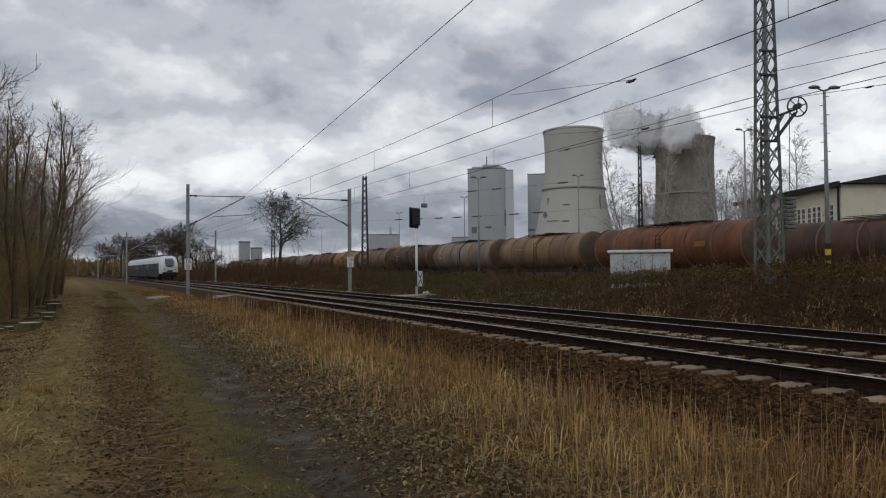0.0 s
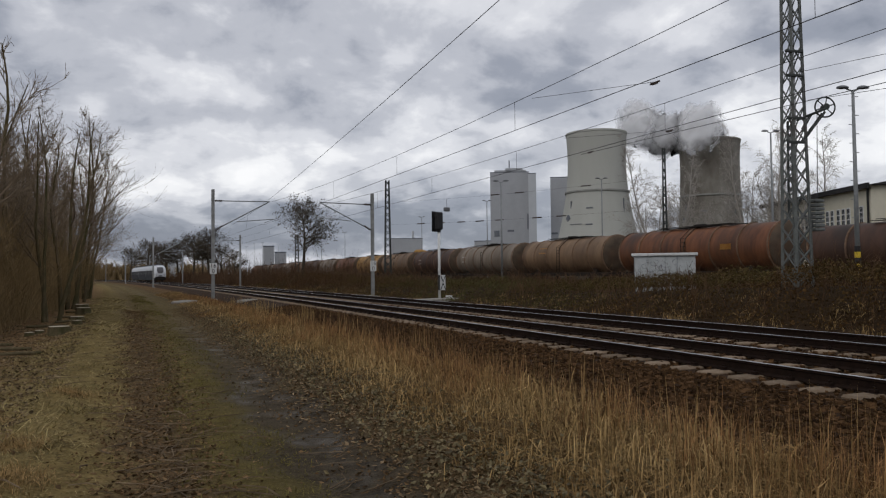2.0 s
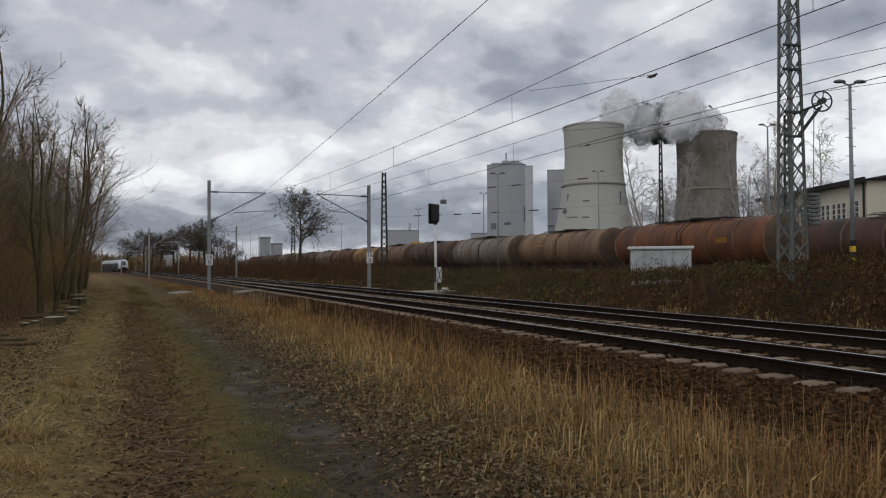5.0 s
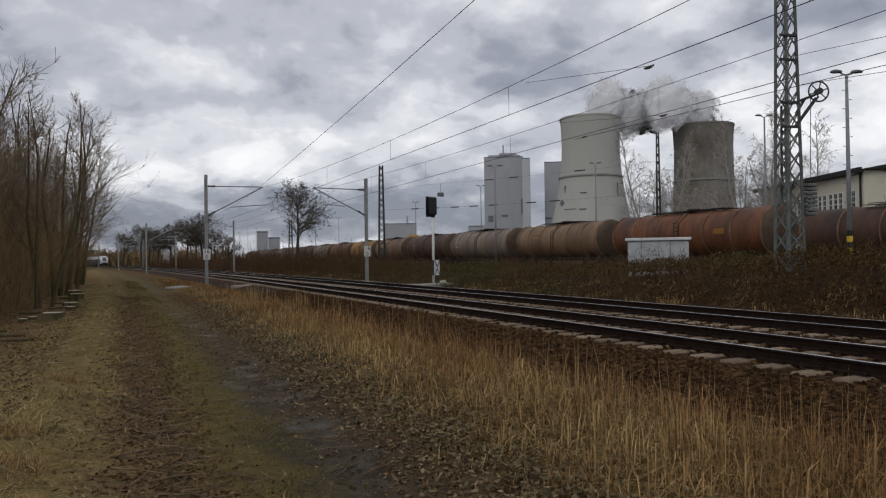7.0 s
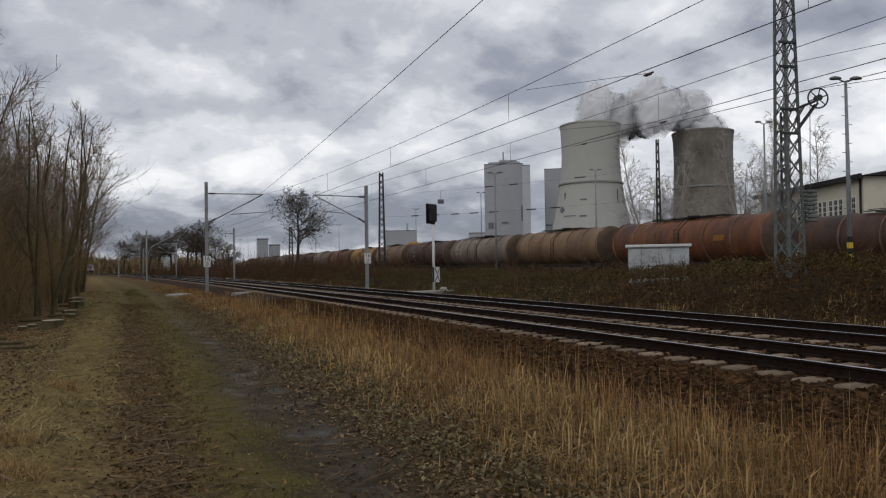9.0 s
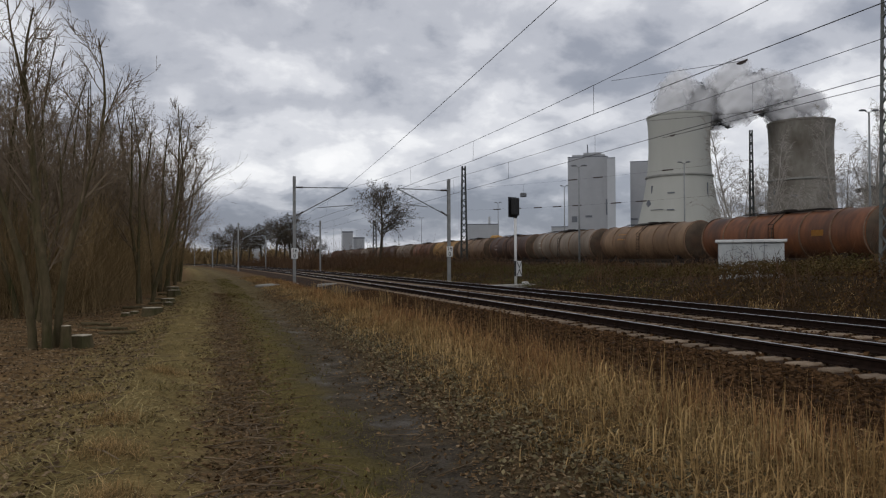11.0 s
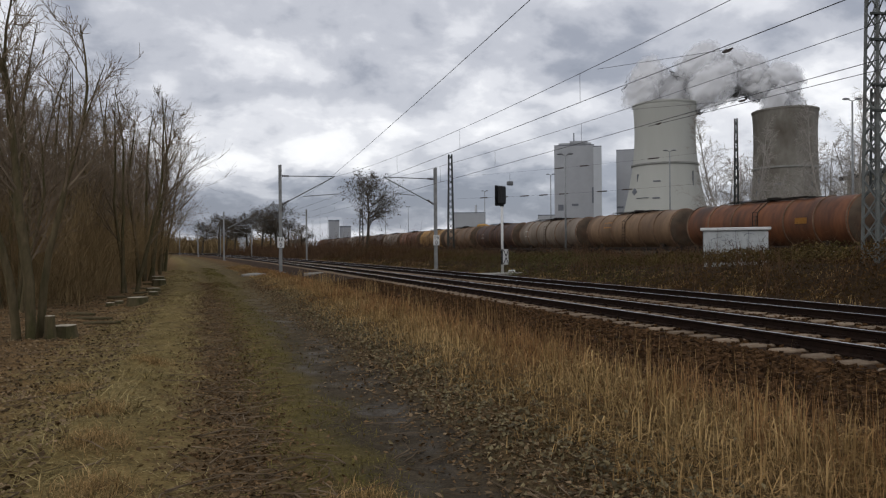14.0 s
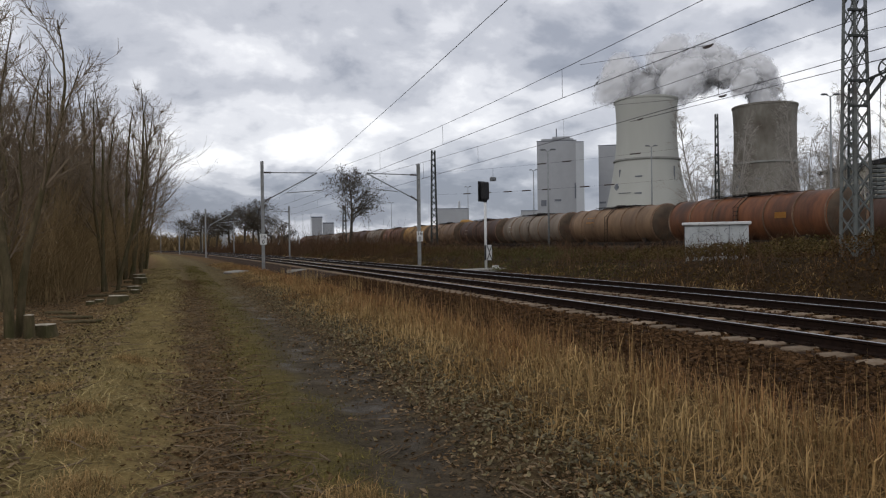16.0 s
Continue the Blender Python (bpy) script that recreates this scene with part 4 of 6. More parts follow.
def cooling_tower(az, dist, height, rt, tone, label, flare=1.62):
    x, y, _ = place(az, dist)
    t = thing("cooling_tower", label, "cooling tower", "cooling towers", pose(x, y, 0))
    bm = bmesh.new()
    prof = []
    zt, a = 0.80 * height, rt * 0.955
    c = zt / math.sqrt((rt * flare / a) ** 2 - 1)
    for i in range(33):
        z = 8 + (height - 8) * i / 32
        r = a * math.sqrt(1 + ((z - zt) / c) ** 2) if z < zt else a + (rt - a) * ((z - zt) / (height - zt)) ** 2
        prof.append((r, z))
    inner = [(r - 0.8, z) for r, z in prof[::-1]]
    lathe(bm, prof + inner, 96)
    part("shell", bm, M[tone], t, smooth=True)
    z = height * 0.575
    r = a * math.sqrt(1 + ((z - zt) / c) ** 2)
    bm = bmesh.new()
    lathe(bm, [(r + 0.1, z - 1.2), (r + 1.6, z - 1.0), (r + 1.6, z + 0.9), (r + 0.1, z + 1.1)], 96)
    part("gallery_ring", bm, M["cornice"], t, "dark gallery ring round the shell")
    bm = bmesh.new()
    lathe(bm, [(rt + 0.05, height - 2.2), (rt + 0.45, height - 2.0), (rt + 0.45, height + 0.2), (rt - 0.9, height + 0.2)], 96)
    part("rim", bm, M[tone], t)
    bm = bmesh.new()
    rb = prof[0][0]
    for i in range(48):
        a0, a1 = 2 * math.pi * i / 48, 2 * math.pi * (i + 0.5) / 48
        for p, q in ((a0, a1), (a1 + math.pi / 48, a1)):
            rod(bm, ((rb + 4) * math.cos(p), (rb + 4) * math.sin(p), 0), (rb * math.cos(q), rb * math.sin(q), 8.5), 0.7, n=6)
    part("strut_ring", bm, M[tone], t)
    # dark vents and diamond plate on the side that faces the line
    d = math.atan2(-y, -x)
    for k, (da, zf, w, h) in enumerate(((-0.87, 0.48, 1.4, 9), (-0.22, 0.45, 8.0, 1.5), (-0.22, 0.335, 8.0, 1.5), (-0.6, 0.34, 16, 0.6), (0.84, 0.44, 0.6, 26))):
        z = height * zf
        r = a * math.sqrt(1 + ((z - zt) / c) ** 2)
        an = d + da
        bm = bmesh.new()
        box(bm, (0, 0, 0), (1.4, w, h))
        ob = part("dark_vent" if k < 3 else "panel_seam", bm, M["clad_dark"], t)
        ob.matrix_basis = pose(r * math.cos(an), r * math.sin(an), z, 0, 0, math.degrees(an))
    an, z = d - 0.92, height * 0.385
    r = a * math.sqrt(1 + ((z - zt) / c) ** 2)
    bm = bmesh.new()
    box(bm, (0, 0, 0), (1.6, 6.2, 6.2), Matrix.Rotation(math.pi / 4, 3, "X"))
    part("diamond_plate", bm, M["clad_dark"], t, "dark diamond shaped plate").matrix_basis = pose(r * math.cos(an), r * math.sin(an), z, 0, 0, math.degrees(an))
    return t


def block(name, label, cat, az0, az1, dist, top, depth, material, group="", turn=0.0, roof=None, z0=0.0, seams=0):
    """A building block that faces the line, between two bearings."""
    a, b = Vector(place(az0, dist)), Vector(place(az1, dist))
    mid, w = (a + b) / 2, (b - a).length
    ang = math.degrees(math.atan2(b.y - a.y, b.x - a.x)) + turn
    t = thing(name, label, cat, group, pose(mid.x, mid.y, 0, 0, 0, ang))
    bm = bmesh.new()
    box(bm, (0, depth / 2, (top + z0) / 2), (w, depth, top - z0), bevel=min(0.4, w * 0.01))
    wall = part("wall", bm, material, t)
    if seams:
        for i in range(1, seams):
            bm = bmesh.new()
            box(bm, (-w / 2 + w * i / seams, -0.15, (top + z0) / 2), (0.5, 0.4, (top - z0) * 0.985))
            part("cladding_seam", bm, material, wall)
    bm = bmesh.new()
    box(bm, (0, depth / 2, top + 0.6), (w * 1.005, depth * 1.005, 1.2))
    part("parapet", bm, M["clad_dark"] if roof is None else roof, t)
    return t, w


def build_power_station():
    cooling_tower(10.3, 890.0, 167.5, 36.0, "tower", "huge pale concrete cooling tower with a ring at mid height")
    cooling_tower(18.55, 950.0, 160.5, 36.3, "tower_dark", "huge streaked grey cooling tower giving off steam", 1.2)
    # boiler houses
    t, w = block("boiler_house", "tall grey-blue windowless boiler house clad in metal sheet", "power station", 2.0, 5.05, 1120, 156, 60, M["clad"], "boiler houses", seams=7)
    bm = bmesh.new()
    for dx, dz, sw in ((0.02, 4, 0.82), (0.12, 7, 0.45)):
        box(bm, (w * dx, 30, 156 + dz / 2 + 0.6), (w * sw, 50, dz))
    part("roof_house", bm, M["clad"], t)
    bm = bmesh.new()
    rod(bm, (0, 20, 160), (0, 20, 178), 0.9, n=8)
    part("mast", bm, M["clad_dark"], t)
    for u, z, a, b in ((-0.34, 62, 8, 9), (0.02, 66, 10, 3), (0.33, 45, 10, 3), (0.05, 22, 12, 3), (0.36, 12, 10, 3), (-0.36, 14, 20, 4), (0.47, 80, 3, 24), (-0.12, 6, 7, 3)):
        bm = bmesh.new()
        box(bm, (w * u, -0.4, z), (a, 1.0, b))
        part("louvre", bm, M["clad_dark"], t)
    t, w = block("stair_tower", "pale stair tower joined to the boiler house", "power station", 5.0, 5.62, 1110, 152, 40, M["clad_light"], "boiler houses")
    t, w = block("boiler_house", "second tall grey-blue boiler house partly behind the cooling tower", "power station", 6.72, 10.2, 1180, 154, 60, M["clad"], "boiler houses", seams=6)
    for u, z, a, b in ((-0.42, 64, 10, 3), (-0.42, 20, 10, 3), (-0.2, 64, 10, 3), (-0.2, 20, 10, 3)):
        bm = bmesh.new()
        box(bm, (w * u, -0.4, z), (a, 1.0, b))
        part("louvre", bm, M["clad_dark"], t)
    block("turbine_hall", "low grey turbine hall between the boiler houses", "power station", 4.4, 8.5, 1100, 32, 60, M["clad"], seams=9)
    block("coal_bunker", "dark grey coal bunker at the end of the conveyor", "power station", 0.7, 2.0, 1000, 45, 40, M["clad"])
    block("workshop", "low pale hall beyond the yard", "building", -6.0, -3.4, 1050, 52, 50, M["clad"])
    block("office_block", "grey-blue slab building beyond the yard", "building", -15.75, -14.9, 620, 25, 30, M["clad"], seams=5)
    block("office_wing", "lower grey-blue wing of the slab building", "building", -14.88, -14.0, 622, 20, 28, M["clad"], seams=4)
    block("pale_house", "small pale house behind the far trees", "building", -22.6, -21.5, 420, 11, 12, M["clad_light"])
    block("pale_house", "small pale house behind the far trees", "building", -20.0, -19.3, 430, 12, 12, M["clad_light"])
    block("low_hall", "long low pale hall beyond the yard", "building", -11.0, -8.6, 640, 12, 20, M["clad_light"])
    block("warehouse", "long low white warehouse far beyond the yard", "building", -3.0, 1.4, 900, 16, 25, M["clad_light"])
    # sloping coal conveyor
    a, b = Vector(place(-3.2, 950, 14)), Vector(place(0.75, 985, 37))
    t = thing("coal_conveyor", "long grey sloping coal conveyor bridge on trestles", "conveyor")
    bm = bmesh.new()
    box(bm, (a + b) / 2, (5, 7, (b - a).length), (b - a).to_track_quat("Z", "X").to_matrix())
    part("gallery", bm, M["clad"], t)
    for f in (0.2, 0.5, 0.8):
        p = a.lerp(b, f)
        bm = bmesh.new()
        for s in (-3, 3):
            rod(bm, (p.x + s, p.y, 0), (p.x + s * 0.4, p.y, p.z), 0.7, n=6)
        part("trestle", bm, M["clad_dark"], t)
    # thin far chimney
    x, y, _ = place(-4.15, 1300)
    t = thing("chimney", "thin pale far chimney", "chimney", m=pose(x, y, 0))
    bm = bmesh.new()
    rod(bm, (0, 0, 0), (0, 0, 78), 3, 2, n=16)
    part("shaft", bm, M["clad_light"], t)


build_power_station()

# ---- yard buildings ----
M["hut"] = mat("whitewashed_concrete", (0.40, 0.42, 0.42), (0.52, 0.54, 0.54), 3, 0.9, 0, 0.15, c3=(0.28, 0.29, 0.28))
M["hut_roof"] = mat("pale_concrete_slab", (0.56, 0.56, 0.55), (0.68, 0.68, 0.66), 4, 0.9, 0, 0.1)
M["scrawl"] = mat("grey_spray_paint", (0.12, 0.13, 0.15), (0.2, 0.21, 0.23), 6, 0.8, 0, 0)
M["plaster"] = mat("cream_render", (0.58, 0.545, 0.43), (0.66, 0.62, 0.50), 1.2, 0.9, 0, 0.08, c3=(0.52, 0.48, 0.38))
M["roof"] = mat("dark_roofing_felt", (0.03, 0.03, 0.032), (0.055, 0.052, 0.05), 2, 0.9, 0, 0.1)
M["glass"] = mat("dark_window_glass", (0.04, 0.045, 0.05), (0.06, 0.065, 0.07), 1, 0.08, 0, 0, spec=0.6)
M["frame_white"] = mat("white_window_frame", (0.6, 0.6, 0.58), (0.7, 0.7, 0.68), 3, 0.6, 0, 0)


def relay_hut():
    # long face turned to the camera's stand, in front of the wagons
    a, b = Vector(place(12.98, 39.0)), Vector(place(17.42, 39.0))
    mid, w = (a + b) / 2, (b - a).length
    ang = math.degrees(math.atan2(b.y - a.y, b.x - a.x))
    g = 0.3
    t = thing("relay_hut", "small white concrete relay hut with flat roof and grey scrawls", "hut", "", pose(mid.x, mid.y, g, 0, 0, ang))
    top = 2.42 - g
    bm = bmesh.new()
    box(bm, (0, 0.9, top / 2), (w, 1.8, top), bevel=0.02)
    wall = part("wall", bm, M["hut"], t)
    bm = bmesh.new()
    box(bm, (0, 0.9, top + 0.075), (w + 0.26, 2.05, 0.15), bevel=0.025)
    part("roof_slab", bm, M["hut_roof"], t)
    bm = bmesh.new()
    for u in (-w / 2, 0.03, 0.62):
        box(bm, (u, -0.003, top / 2), (0.02, 0.012, top))
    part("panel_joint", bm, M["scrawl"], wall)
    rng = random.Random(8)
    for k in range(14):
        cx, cz = rng.uniform(-w * 0.42, w * 0.3), top - rng.uniform(0.25, 0.75)
        r = rng.uniform(0.06, 0.2)
        a0, sp = rng.uniform(0, 6), rng.uniform(2, 5)
        ps = [np.array((cx + r * math.cos(a0 + sp * i / 8) * 1.5, -0.006, cz + r * math.sin(a0 + sp * i / 8))) for i in range(9)]
        V, F = tube_mesh([(ps, [0.014] * 9)], 4)
        tagged(raw("scrawl", V, F, M["scrawl"], wall), "grey sprayed scrawl")


relay_hut()


def cream_building():
    c = Vector(place(28.89, 82.0))
    away = Vector(place(22.4, 101.5))
    d1 = (away - c).normalized()
    L1 = (away - c).length
    d2 = Vector((d1.y, -d1.x, 0))
    L2 = 26.0
    ang = math.degrees(math.atan2(d1.y, d1.x))
    t = thing("depot_building", "cream rendered depot with white windows and low dark roof", "building", "", pose(c.x, c.y, 0, 0, 0, ang))
    H = 9.8
    # local x runs along the windowed wall away from the corner, local -y along the gable
    bm = bmesh.new()
    box(bm, (L1 / 2, -L2 / 2, H / 2), (L1, L2, H))
    wall = part("wall", bm, M["plaster"], t)
    bm = bmesh.new()
    e = 0.6
    P = [(-e, e, H), (L1 + e, e, H), (L1 + e, -L2 - e, H), (-e, -L2 - e, H), (-e, -L2 / 2, H + 2.4), (L1 + e, -L2 / 2, H + 2.4)]
    v = [bm.verts.new(p) for p in P]
    for f in ((0, 1, 5, 4), (2, 3, 4, 5), (0, 4, 3), (1, 2, 5), (3, 2, 1, 0)):
        bm.faces.new([v[i] for i in f])
    part("roof", bm, M["roof"], t)
    bm = bmesh.new()
    box(bm, (L1 / 2, e, H - 0.05), (L1 + 2 * e, 0.25, 0.5))
    part("gutter", bm, M["roof"], t)
    bm = bmesh.new()
    rod(bm, (0.35, 0.12, 0), (0.35, 0.12, H), 0.11, n=8)
    part("downpipe", bm, M["roof"], t)
    for x in (1.57, 2.55, 3.85, 4.76, 5.70, 6.88, 7.80, 9.1, 10.05, 11.0, 12.2, 13.15, 14.4, 15.35, 16.3, 17.5):
        fr = bmesh.new()
        box(fr, (x, 0.02, 7.0), (0.62, 0.12, 1.85), bevel=0.02)
        win = part("window", fr, M["frame_white"], t, "white framed narrow casement window")
        sl = bmesh.new()
        box(sl, (x, 0.10, 6.03), (0.74, 0.2, 0.07))
        part("sill", sl, M["frame_white"], win)
        for dx in (-0.135, 0.135):
            for dz in (-0.58, 0.0, 0.58):
                g = bmesh.new()
                box(g, (x + dx, 0.06, 7.0 + dz), (0.225, 0.06, 0.50))
                part("pane", g, M["glass"], win)


cream_building()

# ---- trees and undergrowth ----
M["bark"] = mat("grey_brown_bark", (0.075, 0.06, 0.033), (0.145, 0.114, 0.066), 14, 0.95, 0, 0.5, c3=(0.05, 0.05, 0.02), stain=0.4, stretch=(1, 1, 0.3))
M["twig"] = mat("bare_grey_brown_twigs", (0.14, 0.106, 0.072), (0.23, 0.178, 0.125), 3, 0.95, 0, 0, rand=0.2)
M["dark_twig"] = mat("dark_locust_twigs", (0.05, 0.042, 0.032), (0.09, 0.074, 0.055), 3, 0.95, 0, 0)
M["birch_twig"] = mat("pale_birch_twigs", (0.29, 0.265, 0.235), (0.43, 0.40, 0.36), 3, 0.95, 0, 0)
M["under"] = mat("brown_undergrowth", (0.145, 0.1, 0.047), (0.285, 0.2, 0.1), 0.6, 0.95, 0, 0, island=0.45)
M["brush"] = mat("red_brown_brush", (0.058, 0.034, 0.019), (0.135, 0.08, 0.045), 0.4, 0.95, 0, 0, island=0.45)
M["bramble_leaf"] = mat("withered_bramble_leaves", (0.046, 0.0245, 0.009), (0.112, 0.059, 0.023), 0.5, 0.8, 0, 0, island=0.5, c3=(0.088, 0.092, 0.033), stain=0.55)
M["pod"] = mat("dry_seed_clumps", (0.075, 0.062, 0.045), (0.12, 0.10, 0.075), 3, 0.95, 0, 0)
M["cut_wood"] = mat("fresh_cut_wood", (0.42, 0.36, 0.27), (0.58, 0.51, 0.40), 12, 0.9, 0, 0.2)


def branch(rng, p, d, length, r, lift, wob, n):
    pts, rad = [p], [r]
    for i in range(n):
        d = d + rng.normal(0, wob, 3) + np.array((0, 0, lift))
        d = d / np.linalg.norm(d)
        p = p + d * length / n
        pts.append(p)
        rad.append(max(r * (1 - 0.85 * (i + 1) / n), 0.004))
    return pts, rad


def make_tree(rng, height, r0, stems=1, prim=16, sec=5, ter=4, low=0.35, angle=0.75, lift=0.10, reach=0.32, droop=0.0, twig_r=0.006, lean=0.08):
    """Tapered trunk, limbs, branches and twigs, each a tube. Returns trunk paths, branch paths and twig tips."""
    trunk, limbs, tips = [], [], []
    for s in range(stems):
        base = np.array((rng.normal(0, 0.22), rng.normal(0, 0.22), 0.0)) * (stems > 1)
        d = np.array((rng.normal(0, lean), rng.normal(0, lean), 1.0)) + base * 0.35
        hgt = height * rng.uniform(0.8, 1.0)
        pts, rad = branch(rng, base + (0, 0, -0.3), d / np.linalg.norm(d), hgt + 0.3, r0 * rng.uniform(0.75, 1.0), 0.06, 0.07, 10)
        trunk.append((pts, rad))
        P = np.array(pts)
        for k in range(prim):
            f = low + (1 - low) * (k + rng.uniform(0, 1)) / prim
            i = min(int(f * 10), 9)
            p = P[i] + (P[i + 1] - P[i]) * (f * 10 - i)
            a = rng.uniform(0, 2 * math.pi)
            out = np.array((math.cos(a), math.sin(a), 0.0))
            dd = out * math.sin(angle) + np.array((0, 0, math.cos(angle)))
            ln = hgt * reach * (1.15 - f) / (1.15 - low) * rng.uniform(0.7, 1.25) + 0.5
            b1 = branch(rng, p, dd, ln, max(rad[i] * 0.5, 0.012), lift, 0.10, 6)
            limbs.append(b1)
            for _ in range(sec):
                j = rng.integers(1, 6)
                q = b1[0][j]
                t = b1[0][j] - b1[0][j - 1]
                d2 = t / np.linalg.norm(t) + rng.normal(0, 0.55, 3)
                b2 = branch(rng, q, d2 / np.linalg.norm(d2), ln * rng.uniform(0.3, 0.55), max(b1[1][j] * 0.55, 0.009), lift - droop * 0.5, 0.12, 4)
                limbs.append(b2)
                for _ in range(ter):
                    j2 = rng.integers(1, 5)
                    t = b2[0][j2] - b2[0][j2 - 1]
                    d3 = t / np.linalg.norm(t) + rng.normal(0, 0.6, 3)
                    b3 = branch(rng, b2[0][j2], d3 / np.linalg.norm(d3), ln * rng.uniform(0.15, 0.32), twig_r, lift - droop, 0.14, 3)
                    limbs.append(b3)
                    tips.append(b3[0][-1])
    return trunk, limbs, tips


def tree_thing(name, label, cat, group, rng, bark, twig, pods=0, **kw):
    trunk, limbs, tips = make_tree(rng, **kw)
    t = thing(name, label, cat, group)
    V, F = tube_mesh(trunk, 8)
    raw("trunk", V, F, bark, t, smooth=True)
    V, F = tube_mesh(limbs, 3)
    raw("crown", V, F, twig, t)
    if pods:
        tp = np.array(tips)[rng.permutation(len(tips))[:pods]]
        tp = tp + rng.normal(0, 0.12, tp.shape)
        V, F = leaf_cards(rng, tp, 0.13, 0.27)
        raw("seed_clumps", V, F, M["pod"], t, kind="stuff")
    return t


def leaf_cards(rng, pts, s0, s1, flat=0.0):
    """Small folded leaves at points: two triangles each, free in direction, or lying when flat."""
    n = len(pts)
    u = rng.normal(0, 1, (n, 3))
    w = rng.normal(0, 1, (n, 3))
    u[:, 2] *= 1 - flat
    w[:, 2] *= 1 - flat
    u /= np.linalg.norm(u, axis=1)[:, None]
    w -= u * (u * w).sum(1)[:, None]
    w /= np.linalg.norm(w, axis=1)[:, None]
    s = rng.uniform(s0, s1, n)[:, None]
    nn = np.cross(u, w)
    V = np.stack([pts - u * s * 0.5, pts + w * s * 0.3 + nn * s * 0.12, pts + u * s * 0.5, pts - w * s * 0.3 + nn * s * 0.12], 1).reshape(-1, 3)
    b = np.arange(n)[:, None] * 4
    return V, np.concatenate([b + (0, 1, 2), b + (0, 2, 3)], 0)


def sticks(rng, base, height, radius, lean, curve, seg=3, twigs=0, tw_len=0.35):
    """Many thin three-sided stems; base (n,3), height (n,), radius (n,). Stems bend over by curve."""
    def build(base, d, length, radius, bend, seg):
        n = len(base)
        ring = np.array([(math.cos(a), math.sin(a), 0) for a in (0, 2.094, 4.189)])
        lv = []
        for i in range(seg + 1):
            f = i / seg
            c = base + d * (length * f)[:, None] + bend * ((length * f * f)[:, None])
            r = radius * (1 - 0.8 * f)
            lv.append(c[:, None, :] + ring[None] * r[:, None, None])
        V = np.stack(lv, 1).reshape(-1, 3)
        k = (seg + 1) * 3
        F = []
        b = np.arange(n)[:, None] * k
        for i in range(seg):
            for j in range(3):
                a0, a1 = i * 3 + j, i * 3 + (j + 1) % 3
                F.append(b + (a0, a1, a1 + 3, a0 + 3))
        return V, np.concatenate(F, 0)

    n = len(base)
    d = np.stack([rng.normal(0, lean, n), rng.normal(0, lean, n), np.ones(n)], 1)
    d /= np.linalg.norm(d, axis=1)[:, None]
    a = rng.uniform(0, 2 * math.pi, n)
    bend = np.stack([np.cos(a), np.sin(a), -0.6 * np.ones(n)], 1) * (curve * rng.uniform(0.2, 1, n))[:, None]
    V, F = build(base, d, height, radius, bend, seg)
    Vs, Fs = [V], [F]
    for _ in range(twigs):
        f = rng.uniform(0.25, 0.95, n)
        b2 = base + d * (height * f)[:, None] + bend * (height * f * f)[:, None]
        d2 = d * 0.8 + rng.normal(0, 0.6, (n, 3))
        d2 /= np.linalg.norm(d2, axis=1)[:, None]
        V2, F2 = build(b2, d2, height * tw_len * rng.uniform(0.5, 1.2, n), radius * 0.55, bend * 0.2, 2)
        Fs.append(F2 + sum(len(v) for v in Vs))
        Vs.append(V2)
    return np.concatenate(Vs), np.concatenate(Fs)


def on_ground(x, y, dz=0.0):
    return np.stack([x, y, ground_z(x, y) + dz], 1)


